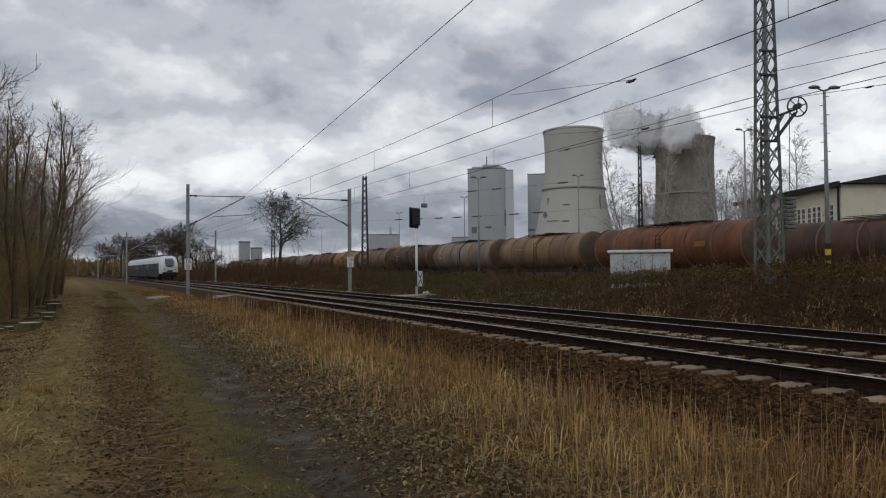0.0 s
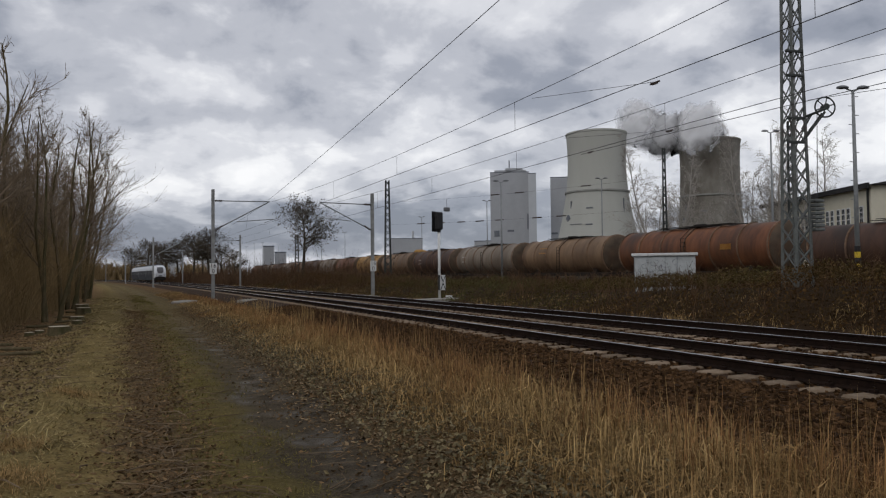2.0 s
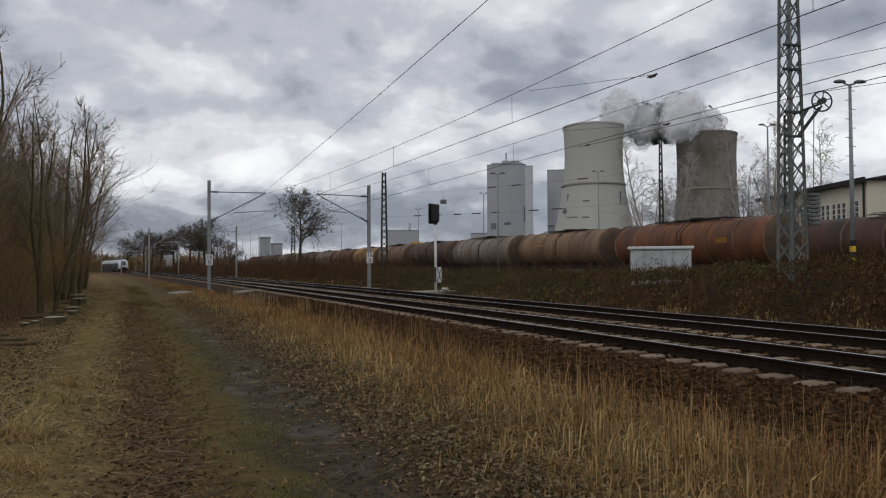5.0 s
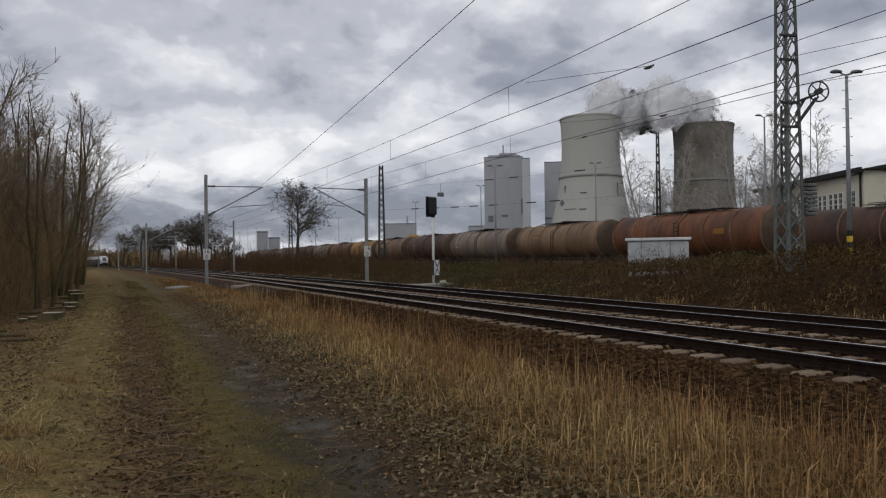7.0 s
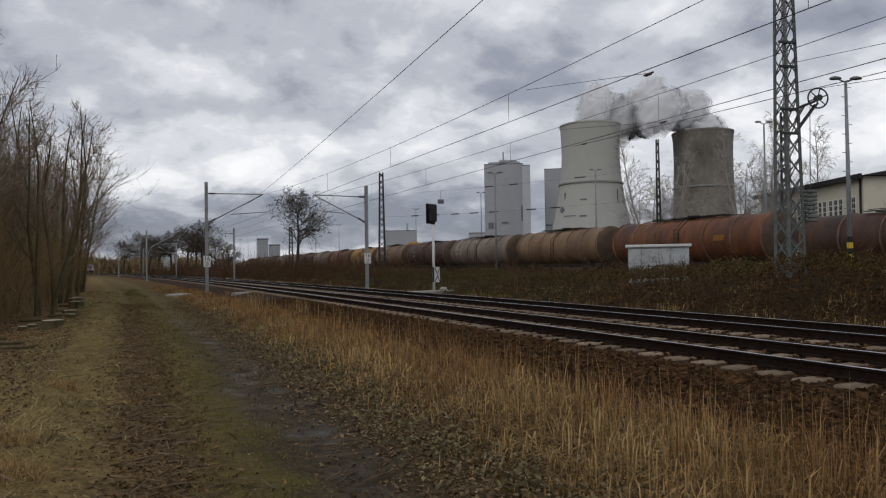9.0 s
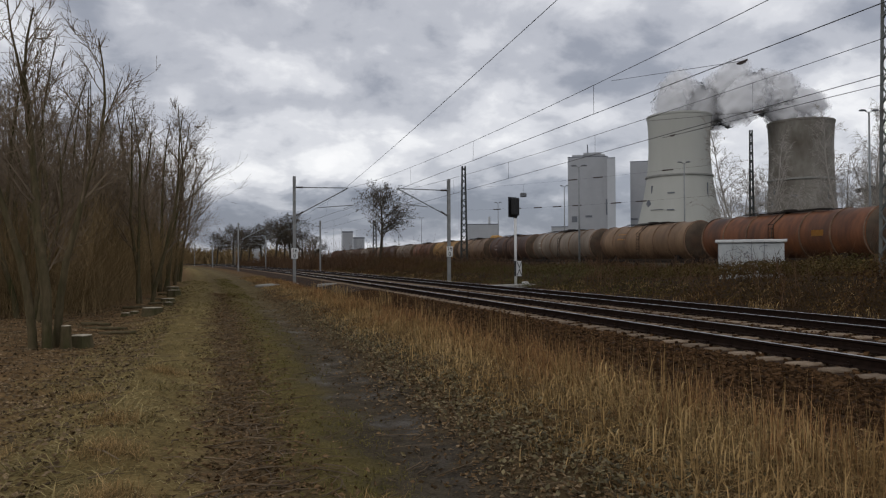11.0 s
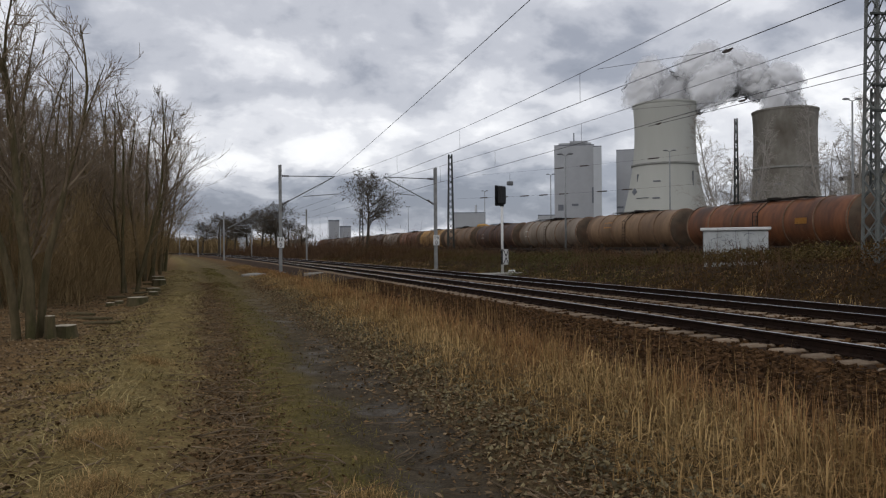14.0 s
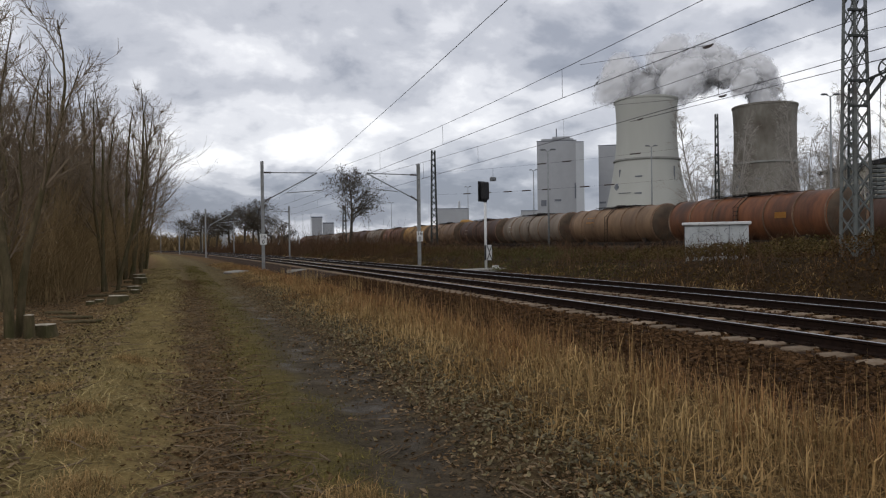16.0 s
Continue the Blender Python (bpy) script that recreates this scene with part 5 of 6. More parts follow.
def build_wood():
    rng = np.random.default_rng(11)
    kinds = []
    for i in range(5):
        kinds.append(tree_thing("bare_tree", "slender leafless tree at the edge of the wood", "tree", "trees of the wood", rng, M["bark"], M["twig"],
                                height=10.5 + i * 0.5, r0=0.13, stems=1 + (i % 3 == 1) * 2, prim=18 if i % 3 != 1 else 9, sec=5, ter=8, low=0.24, angle=0.85, reach=0.34, twig_r=0.008))
    spots = []
    for k in range(64):
        y = 17 + 75 * (k / 64) ** 0.9 + rng.uniform(-1, 1)
        u = -3.4 - abs(rng.normal(0, 1)) * 4.5 - (0 if k % 3 == 0 else 1.5)
        if y < 27:
            u -= 3.0
        spots.append((u, y))
    spots += [(-2.75, 30), (-2.8, 36.5), (-2.9, 42), (-2.7, 47.0), (-2.6, 53.5), (-2.9, 60), (-2.8, 67), (-5, 33), (-4.6, 38)]
    spots += [(-4.6 - 0.5 * k, 21.5 + 1.6 * k) for k in range(9)] + [(-8.5 - 0.4 * k, 23 + 1.9 * k) for k in range(6)]
    used = set()
    for k, (u, y) in enumerate(spots):
        x = curve_x(u, y)
        i = k % 5
        s = rng.uniform(0.86, 1.06) * float(np.clip(0.64 + (y - 20) * 0.0125, 0.55, 1.05))
        m = pose(x, y, float(ground_z(x, y)), rng.uniform(-3, 3), rng.uniform(-3, 3), rng.uniform(0, 360))
        if i in used:
            t = copy_thing(kinds[i], m)
        else:
            t = kinds[i]
            t.matrix_basis = m
            used.add(i)
        t.scale = (s, s, s)
    # the nearest clump of stems, by the cut stumps
    t = tree_thing("bare_tree", "clump of leafless stems with a forked crown beside cut stumps", "tree", "trees of the wood", rng, M["bark"], M["twig"],
                   height=6.9, r0=0.095, stems=4, prim=10, sec=5, ter=5, low=0.42, angle=0.65, reach=0.17, twig_r=0.0045, lean=0.07)
    t.matrix_basis = pose(-3.05, 14.6, float(ground_z(-3.05, 14.6)))
    # undergrowth
    n = 6200
    y = 12 + 118 * rng.uniform(0, 1, n) ** 1.15
    u = -3.3 - rng.gamma(1.6, 3.4, n)
    keep = (np.hypot(u, y) > 25) | (rng.uniform(0, 1, n) < 0.05)
    y, u = y[keep], u[keep]
    x = u - y * y / 4440
    n = len(x)
    V, F = sticks(rng, on_ground(x, y, -0.05), rng.uniform(1.4, 6.0, n) * rng.uniform(0.75, 1.1, n), rng.uniform(0.005, 0.014, n), 0.26, 0.42, 3, 7, 0.40)
    tagged(raw("undergrowth", V, F, M["under"]), "dense brown leafless saplings and twigs in the wood", "undergrowth", kind="stuff")
    # finer thicket along the edge, over the feet of the trees
    n = 4600
    y = 23 + 62 * rng.uniform(0, 1, n) ** 1.1
    u = -3.1 - rng.gamma(1.3, 1.5, n) - 1.6 * smooth(32, 22, y)
    x = u - y * y / 4440
    V, F = sticks(rng, on_ground(x, y, -0.05), rng.uniform(1.2, 4.6, n), rng.uniform(0.005, 0.011, n), 0.3, 0.5, 3, 9, 0.42)
    tagged(raw("thicket", V, F, M["under"]), "tangled brown thicket at the edge of the wood", "thicket", kind="stuff")
    # cut stumps and logs
    def stump(x, y, r, h, name="tree_stump", label="freshly cut low tree stump with a pale top"):
        t = thing(name, label, "stump", "cut stumps", pose(x, y, float(ground_z(x, y))))
        bm = bmesh.new()
        rr = [r * rng.uniform(0.85, 1.15) for _ in range(14)]
        prof = ((1.35, -0.1), (1.1, h * 0.4), (1.0, h))
        rings = []
        for k, z in prof:
            rings.append([bm.verts.new((rr[i] * k * math.cos(2 * math.pi * i / 14), rr[i] * k * math.sin(2 * math.pi * i / 14), z)) for i in range(14)])
        for a, b in zip(rings, rings[1:]):
            for i in range(14):
                bm.faces.new((a[i], a[(i + 1) % 14], b[(i + 1) % 14], b[i]))
        part("bark", bm, M["bark"], t)
        bm = bmesh.new()
        low = [bm.verts.new((rr[i] * 0.985 * math.cos(2 * math.pi * i / 14), rr[i] * 0.985 * math.sin(2 * math.pi * i / 14), h - 0.02)) for i in range(14)]
        rim = [bm.verts.new((rr[i] * 0.985 * math.cos(2 * math.pi * i / 14), rr[i] * 0.985 * math.sin(2 * math.pi * i / 14), h + 0.008)) for i in range(14)]
        mid = bm.verts.new((0, 0, h + 0.02))
        for i in range(14):
            bm.faces.new((low[i], low[(i + 1) % 14], rim[(i + 1) % 14], rim[i]))
            bm.faces.new((rim[i], rim[(i + 1) % 14], mid))
        part("cut_face", bm, M["cut_wood"], t, "pale sawn wood")
    for az, d, r, h in ((-34.35, 15.2, 0.2, 0.2), (-29.7, 23.5, 0.26, 0.22), (-28.6, 31.0, 0.25, 0.18), (-28.2, 36.5, 0.3, 0.3), (-28.6, 27.5, 0.14, 0.12), (-35.3, 14.9, 0.08, 0.42), (-30.9, 24.5, 0.12, 0.1), (-31.5, 24.0, 0.12, 0.1), (-28.3, 41, 0.3, 0.25)):
        px, py, _ = place(az, d)
        stump(px, py, r, h)
    for az, d, ln in ((-32.8, 20.0, 1.6), (-29.2, 29.0, 1.3), (-32.0, 18.5, 1.2), (-29.3, 33.5, 1.5), (-33.4, 21.5, 1.4), (-28.7, 38.0, 1.5), (-30.5, 27.0, 1.8)):
        px, py, _ = place(az, d)
        V, F = tube_mesh([(([np.array((-ln / 3, 0, 0.035)), np.array((0, 0.05, 0.04)), np.array((ln / 3, 0, 0.035))]), [0.045, 0.042, 0.036])], 8)
        ob = raw("cut_log", V, F, M["bark"])
        ob.matrix_basis = pose(px, py, float(ground_z(px, py)), 0, 0, rng.uniform(-40, 40))
        tagged(ob, "cut branch log lying in the leaf litter", "log", "cut logs")


def build_other_trees():
    rng = np.random.default_rng(23)
    # lone tree beyond the line, with dry seed clumps
    lone = tree_thing("lone_tree", "round-crowned bare tree hung with dry seed clumps beyond the line", "tree", "", rng, M["dark_twig"], M["dark_twig"], pods=5200,
                      height=8.6, r0=0.26, stems=1, prim=24, sec=9, ter=7, low=0.42, angle=1.1, lift=0.035, reach=0.54, twig_r=0.013)
    x, y, _ = place(-12.85, 97)
    lone.matrix_basis = pose(x, y, 0.2)
    lone.scale = (1.08, 1.08, 1.28)
    for az, d, s in ((-19.6, 225, 1.25), (-20.9, 235, 1.15), (-21.8, 250, 1.1), (-22.9, 240, 0.95), (-18.7, 240, 0.9), (-24.0, 300, 1.25), (-25.2, 330, 1.1), (-17.9, 260, 0.8), (-20.2, 280, 1.2), (-23.5, 270, 1.0)):
        x, y, _ = place(az, d)
        t = copy_thing(lone, pose(x, y, 0, 0, 0, rng.uniform(0, 360)))
        t.scale = (s * 1.5, s * 1.5, s * 1.38)
        tagged(t, "dark bare tree far down the line", "tree", "trees down the line")
    # birches behind the wagons
    b = tree_thing("birch", "tall pale leafless birch with drooping twigs behind the wagons", "tree", "birches behind the wagons", rng, M["birch_twig"], M["birch_twig"],
                   height=16.0, r0=0.17, stems=1, prim=26, sec=7, ter=8, low=0.2, angle=0.7, lift=0.04, reach=0.23, droop=0.22, twig_r=0.015)
    b2 = tree_thing("birch", "pale leafless birch thicket behind the wagons", "tree", "birches behind the wagons", rng, M["birch_twig"], M["birch_twig"],
                    height=12.0, r0=0.12, stems=3, prim=13, sec=7, ter=7, low=0.12, angle=0.7, lift=0.05, reach=0.26, droop=0.15, twig_r=0.014)
    spots = ((0, 14.6, 88, 0.95), (0, 15.7, 96, 0.92), (1, 14.2, 84, 0.85), (1, 15.1, 92, 0.95), (1, 16.3, 90, 0.95), (1, 17.6, 100, 0.85), (1, 19.5, 104, 0.8), (0, 21.6, 92, 0.98), (1, 20.7, 95, 0.95), (1, 22.2, 98, 1.1),
             (0, 23.1, 90, 1.0), (0, 24.0, 96, 0.9), (1, 23.4, 88, 1.0), (0, 25.1, 100, 1.05), (1, 25.4, 110, 1.0), (1, 18.5, 110, 0.7))
    for k, (i, az, d, s) in enumerate(spots):
        x, y, _ = place(az, d)
        src = (b, b2)[i]
        m = pose(x, y, 0, 0, 0, rng.uniform(0, 360))
        if k in (0, 2):
            src.matrix_basis = m
            t = src
        else:
            t = copy_thing(src, m)
        t.scale = (s * 1.15, s * 1.15, s * 1.22)
    # far belt of woodland round the horizon
    n = 3600
    az = np.radians(rng.uniform(-44, 36, n) - TRACK_YAW)
    d = rng.uniform(560, 760, n)
    x, y = d * np.sin(az), d * np.cos(az)
    h = rng.uniform(6, 16, n) * np.where(az > radians(7), 0.5, 1.0) * (1 + 0.25 * np.sin(az * 60))
    V, F = sticks(rng, np.stack([x, y, np.zeros(n)], 1), h, rng.uniform(0.35, 0.8, n), 0.16, 0.1, 2, 4, 0.45)
    n = 2200
    az2 = np.radians(rng.uniform(-36, -19.5, n) - TRACK_YAW)
    d2 = rng.uniform(400, 520, n)
    Vh, Fh = sticks(rng, np.stack([d2 * np.sin(az2), d2 * np.cos(az2), np.zeros(n)], 1), rng.uniform(4, 9.5, n), rng.uniform(0.2, 0.5, n), 0.25, 0.2, 2, 5, 0.5)
    tagged(raw("far_thicket", Vh, Fh, M["under"]), "dark brown thicket where the line leaves the view", "woodland", kind="stuff")
    tagged(raw("far_wood", V, F, M["twig"]), "low bare woodland belt along the horizon", "woodland", kind="stuff")


def build_brush():
    rng = np.random.default_rng(31)
    # stems on the bank between the line and the siding
    n = 13000
    y = -2 + 240 * rng.uniform(0, 1, n) ** 1.5
    u = rng.uniform(15.7, 30.5, n)
    edge = smooth(15.4, 18.0, u + rng.normal(0, 0.5, n))
    patch = np.sin(u * 0.9 + 1.3 * np.sin(y * 0.21)) * np.sin(y * 0.33 + 1.0)
    h = (0.28 + 0.62 * edge) * rng.uniform(0.45, 1.25, n) * (1 + 0.55 * patch) * (1 + 1.25 * smooth(55, 95, y))
    x = u - y * y / 4440
    k = ~((np.hypot(x - place(-2.1, 40.8)[0], y - place(-2.1, 40.8)[1])) < 1.6)
    x, y, h = x[k], y[k], h[k]
    n = len(x)
    V, F = sticks(rng, on_ground(x, y, -0.04), h * 1.25, rng.uniform(0.007, 0.015, n) * (1 + y / 60), 0.30, 0.45, 3, 2, 0.45)
    tagged(raw("brush", V, F, M["brush"]), "red-brown leafless brambles and scrub on the bank", "scrub", kind="stuff")
    # withered leaves among the stems
    n = 150000
    y = 2 + 95 * rng.uniform(0, 1, n) ** 1.4
    u = rng.uniform(16.0, 30.0, n)
    x = u - y * y / 4440
    lump = 0.5 + 0.3 * np.sin(u * 0.7 + 1.5 * np.sin(y * 0.24)) * np.sin(y * 0.31 + u * 0.4) + 0.3 * np.sin(u * 1.9 - y * 0.8) * np.sin(y * 0.9 + u * 0.5)
    z = ground_z(x, y) + (0.12 + 0.64 * smooth(15.6, 18.5, u) * (0.35 + 0.95 * lump) * (1 - 0.5 * smooth(25, 29, u))) * rng.uniform(0.15, 1, n) ** 0.6 * (1 + 0.9 * smooth(55, 95, y))
    V, F = leaf_cards(rng, np.stack([x, y, z], 1), 0.04, 0.12)
    tagged(raw("bramble_leaves", V, F, M["bramble_leaf"]), "withered olive and brown bramble leaves on the bank", "leaves", kind="stuff")


def build_bank_tufts():
    """Straw tufts along the foot of the bank."""
    rng = np.random.default_rng(37)
    n = 5500
    c = 200
    cy, cx = 4 + 110 * rng.uniform(0, 1, c) ** 1.4, rng.uniform(15.3, 18.2, c)
    i = rng.integers(0, c, n)
    y = cy[i] + rng.normal(0, 0.25, n)
    x = cx[i] + rng.normal(0, 0.25, n) - np.maximum(y, 0) ** 2 / 4440
    V, F = blades(rng, x, y, rng.uniform(0.15, 0.5, n), rng.uniform(0.008, 0.016, n) * (1 + y / 40), rng.uniform(0.2, 0.8, n), rng.uniform(0.2, 0.9, n))
    tagged(raw("bank_grass", V, F, M["straw"]), "straw-coloured tufts along the foot of the bank", "grass", kind="stuff")


M["straw"] = mat("dry_straw_grass", (0.22, 0.14, 0.056), (0.42, 0.29, 0.132), 1.5, 0.9, 0, 0, island=0.65, c3=(0.17, 0.085, 0.03), stain=0.3)
M["rust_grass"] = mat("red_brown_dry_grass", (0.19, 0.10, 0.042), (0.34, 0.195, 0.085), 1.2, 0.9, 0, 0, island=0.55)
M["olive_leaf"] = mat("olive_low_leaves", (0.085, 0.068, 0.03), (0.21, 0.165, 0.085), 2.0, 0.7, 0, 0, island=0.6)
M["verge"] = mat("short_faded_grass", (0.165, 0.128, 0.048), (0.34, 0.265, 0.122), 1.2, 0.9, 0, 0, island=0.6)
M["moss"] = mat("dull_green_grass", (0.10, 0.086, 0.024), (0.18, 0.145, 0.046), 1.5, 0.9, 0, 0, island=0.4)
M["leaf_litter"] = mat("brown_leaf_litter", (0.08, 0.048, 0.022), (0.21, 0.135, 0.07), 3, 0.85, 0, 0, island=0.55)
M["wood_litter"] = mat("pale_leaf_litter", (0.10, 0.067, 0.036), (0.28, 0.20, 0.12), 2.2, 0.85, 0, 0, island=0.7, c3=(0.10, 0.085, 0.045), stain=0.3)
M["dead_twig"] = mat("dead_twigs", (0.10, 0.072, 0.045), (0.21, 0.155, 0.10), 5, 0.95, 0, 0, island=0.4)


def blades(rng, x, y, length, width, bend, upright):
    """Tapered grass blades of five points each."""
    n = len(x)
    p = on_ground(x, y, -0.01)
    a = rng.uniform(0, 2 * math.pi, n)
    o = np.stack([np.cos(a), np.sin(a), np.zeros(n)], 1)
    s = np.stack([-np.sin(a + rng.normal(0, 0.8, n)), np.cos(a), np.zeros(n)], 1) * (width / 2)[:, None]
    up = np.array((0, 0, 1.0))
    t1 = (o * (1 - upright)[:, None] + up * upright[:, None]) * (length * 0.55)[:, None]
    t2 = t1 + (o * (1 - upright + bend)[:, None] + up * (upright - bend)[:, None]) * (length * 0.45)[:, None]
    V = np.stack([p - s, p + s, p + t1 + s * 0.8, p + t1 - s * 0.8, p + t2], 1).reshape(-1, 3)
    z = np.maximum(V[:, 2], ground_z(V[:, 0], V[:, 1]) + 0.004)
    V[:, 2] = z
    b = np.arange(n)[:, None] * 5
    return V, np.concatenate([b + (0, 1, 2), b + (0, 2, 3), b + (3, 2, 4)], 0)


def build_grass():
    rng = np.random.default_rng(41)

    def clumped(n, x0, x1, y0, y1, power, spread):
        c = max(n // 26, 1)
        cy = y0 + (y1 - y0) * rng.uniform(0, 1, c) ** power
        cx = rng.uniform(x0, x1, c)
        i = rng.integers(0, c, n)
        return cx[i] + rng.normal(0, spread, n) - (np.maximum(cy[i], 0) ** 2) / 4440, np.maximum(cy[i] + rng.normal(0, spread, n), 1.2)

    # tall dry grass beside the ballast
    n = 40000
    x, y = clumped(n, 2.7, 4.5, 1.5, 70, 2.3, 0.17)
    xo = x + y * y / 4440
    tall = 0.55 + 0.45 * smooth(2.5, 4.0, xo)
    V, F = blades(rng, x, y, rng.uniform(0.16, 0.66, n) * tall * (1 - 0.55 * smooth(7, 34, y)), rng.uniform(0.003, 0.008, n) * (1 + y / 14), rng.uniform(0.2, 1.1, n), rng.uniform(0.1, 1.0, n))
    tagged(raw("dry_grass", V, F, M["straw"]), "tall straw-coloured dry grass beside the ballast", "grass", kind="stuff")
    n = 8000
    x, y = clumped(n, 3.7, 5.0, 2.2, 60, 1.7, 0.16)
    V, F = blades(rng, x, y, rng.uniform(0.22, 0.72, n) * (1 - 0.5 * smooth(8, 40, y)), rng.uniform(0.003, 0.006, n) * (1 + y / 14), rng.uniform(0.0, 0.5, n), rng.uniform(0.55, 1.0, n))
    tagged(raw("rusty_grass", V, F, M["rust_grass"]), "red-brown dry grass along the foot of the ballast", "grass", kind="stuff")
    n = 8000
    y = 2.2 + 26 * rng.uniform(0, 1, n) ** 1.6
    x = rng.normal(2.75, 0.34, n) - y * y / 4440
    V, F = leaf_cards(rng, on_ground(x, y, 0.02) + np.stack([np.zeros(n), np.zeros(n), rng.uniform(0, 0.07, n)], 1), 0.025, 0.07, 0.45)
    tagged(raw("low_leaves", V, F, M["olive_leaf"]), "low olive and brown leaves between the track and the grass", "leaves", kind="stuff")
    n = 1100
    x, y = clumped(n, 3.4, 6.2, 2.5, 40, 1.6, 0.3)
    V, F = blades(rng, x, y, rng.uniform(0.45, 0.85, n), rng.uniform(0.0025, 0.0045, n) * (1 + y / 14), rng.uniform(0.0, 0.2, n), rng.uniform(0.88, 1.0, n))
    tagged(raw("grass_stalks", V, F, M["straw"]), "thin upright dry grass stalks at the foot of the ballast", "grass", kind="stuff")
    # faded verge on the wood side of the track
    n = 38000
    x, y = clumped(n, -2.2, -0.15, 2.0, 60, 1.8, 0.18)
    hump = 0.6 + 0.9 * np.clip(np.sin(2.1 * x + 1.3 * y) * np.sin(1.7 * y - 0.9 * x), 0, 1)
    V, F = blades(rng, x, y, rng.uniform(0.06, 0.27, n) * hump, rng.uniform(0.0025, 0.0055, n) * (1 + y / 10), rng.uniform(0.1, 0.6, n), rng.uniform(0.05, 0.6, n))
    tagged(raw("verge_grass", V, F, M["verge"]), "short faded grass on the verge of the track", "grass", kind="stuff")
    n = 24000
    x, y = clumped(n, 0.35, 1.45, 2.0, 70, 1.8, 0.13)
    V, F = blades(rng, x, y, rng.uniform(0.03, 0.10, n), rng.uniform(0.003, 0.006, n) * (1 + y / 10), rng.uniform(0.1, 0.5, n), rng.uniform(0.2, 0.9, n))
    tagged(raw("track_grass", V, F, M["moss"]), "short dull green grass between the wheel ruts", "grass", kind="stuff")
    # tussocks
    for u, y0 in ((0.98, 4.6), (-0.72, 5.1), (-0.85, 6.2), (-1.0, 7.4), (-1.5, 9.0), (-1.9, 6.6), (-0.8, 11.0), (-1.5, 4.6)):
        n = 700
        x, y = u + rng.normal(0, 0.13, n), y0 + rng.normal(0, 0.16, n)
        V, F = blades(rng, x, y, rng.uniform(0.08, 0.24, n), rng.uniform(0.003, 0.006, n), rng.uniform(0.2, 0.8, n), rng.uniform(0.2, 0.9, n))
        tagged(raw("grass_tussock", V, F, M["straw"]), "small straw-coloured tussock of dry grass", "grass", kind="stuff")
    # leaf litter
    n = 52000
    y = 2.0 + 38 * rng.uniform(0, 1, n) ** 1.7
    pick = rng.uniform(0, 1, n)
    u = np.where(pick < 0.34, rng.normal(2.65, 0.5, n), np.where(pick < 0.66, rng.normal(0.22, 0.32, n), rng.uniform(-9, -1.2, n)))
    x = u - y * y / 4440
    V, F = leaf_cards(rng, on_ground(x, y, 0.012), 0.02, 0.065, 0.68)
    tagged(raw("leaf_litter", V, F, M["leaf_litter"]), "brown fallen leaves scattered on the ground", "leaf litter", kind="stuff")
    # thicker litter of leaves and stalks towards the wood, and olive leaves along the grass
    n = 42000
    y = 3.0 + 26 * rng.uniform(0, 1, n) ** 1.4
    u = np.where(rng.uniform(0, 1, n) < 0.90, -1.1 - 7.0 * rng.uniform(0, 1, n), rng.normal(2.5, 0.35, n))
    x = u - y * y / 4440
    V, F = leaf_cards(rng, on_ground(x, y, 0.016), 0.025, 0.075, 0.72)
    tagged(raw("wood_litter", V, F, M["wood_litter"]), "pale and brown fallen leaves at the edge of the wood", "leaf litter", kind="stuff")
    # twigs lying about
    paths = []
    for _ in range(1500):
        y = 2.2 + 24 * rng.uniform() ** 1.7
        u = rng.normal(0.2, 0.36) if rng.uniform() < 0.4 else (rng.normal(2.3, 0.5) if rng.uniform() < 0.5 else rng.uniform(-6, -1))
        p = np.array((u, y, float(ground_z(u, y)) + 0.02))
        a = rng.normal(0.1, 0.7) if rng.uniform() < 0.35 else rng.uniform(0, 6.28)
        d = np.array((math.cos(a), math.sin(a), 0.0))
        ln = rng.uniform(0.12, 0.55)
        side = np.array((-d[1], d[0], 0)) * rng.normal(0, 0.05)
        r = rng.uniform(0.003, 0.008)
        paths.append(([p, p + d * ln * 0.5 + side + (0, 0, 0.01), p + d * ln], [r, r * 0.9, r * 0.5]))
    V, F = tube_mesh(paths, 4)
    tagged(raw("fallen_twigs", V, F, M["dead_twig"]), "thin dead twigs scattered on the track", "twigs", kind="stuff")
    # pale slab and a stone by the line
    for az, d, s in ((-21.4, 46, (1.4, 1.0, 0.18)), (-16.9, 47, (1.2, 0.6, 0.28))):
        px, py, _ = place(az, d)
        bm = bmesh.new()
        box(bm, (0, 0, s[2] * 0.25), s, bevel=0.06)
        ob = part("concrete_slab", bm, M["foundation"])
        ob.matrix_basis = pose(px, py, float(ground_z(px, py)), 2, -2, rng.uniform(0, 90))
        tagged(ob, "old concrete slab lying in the grass", "slab", "old slabs")


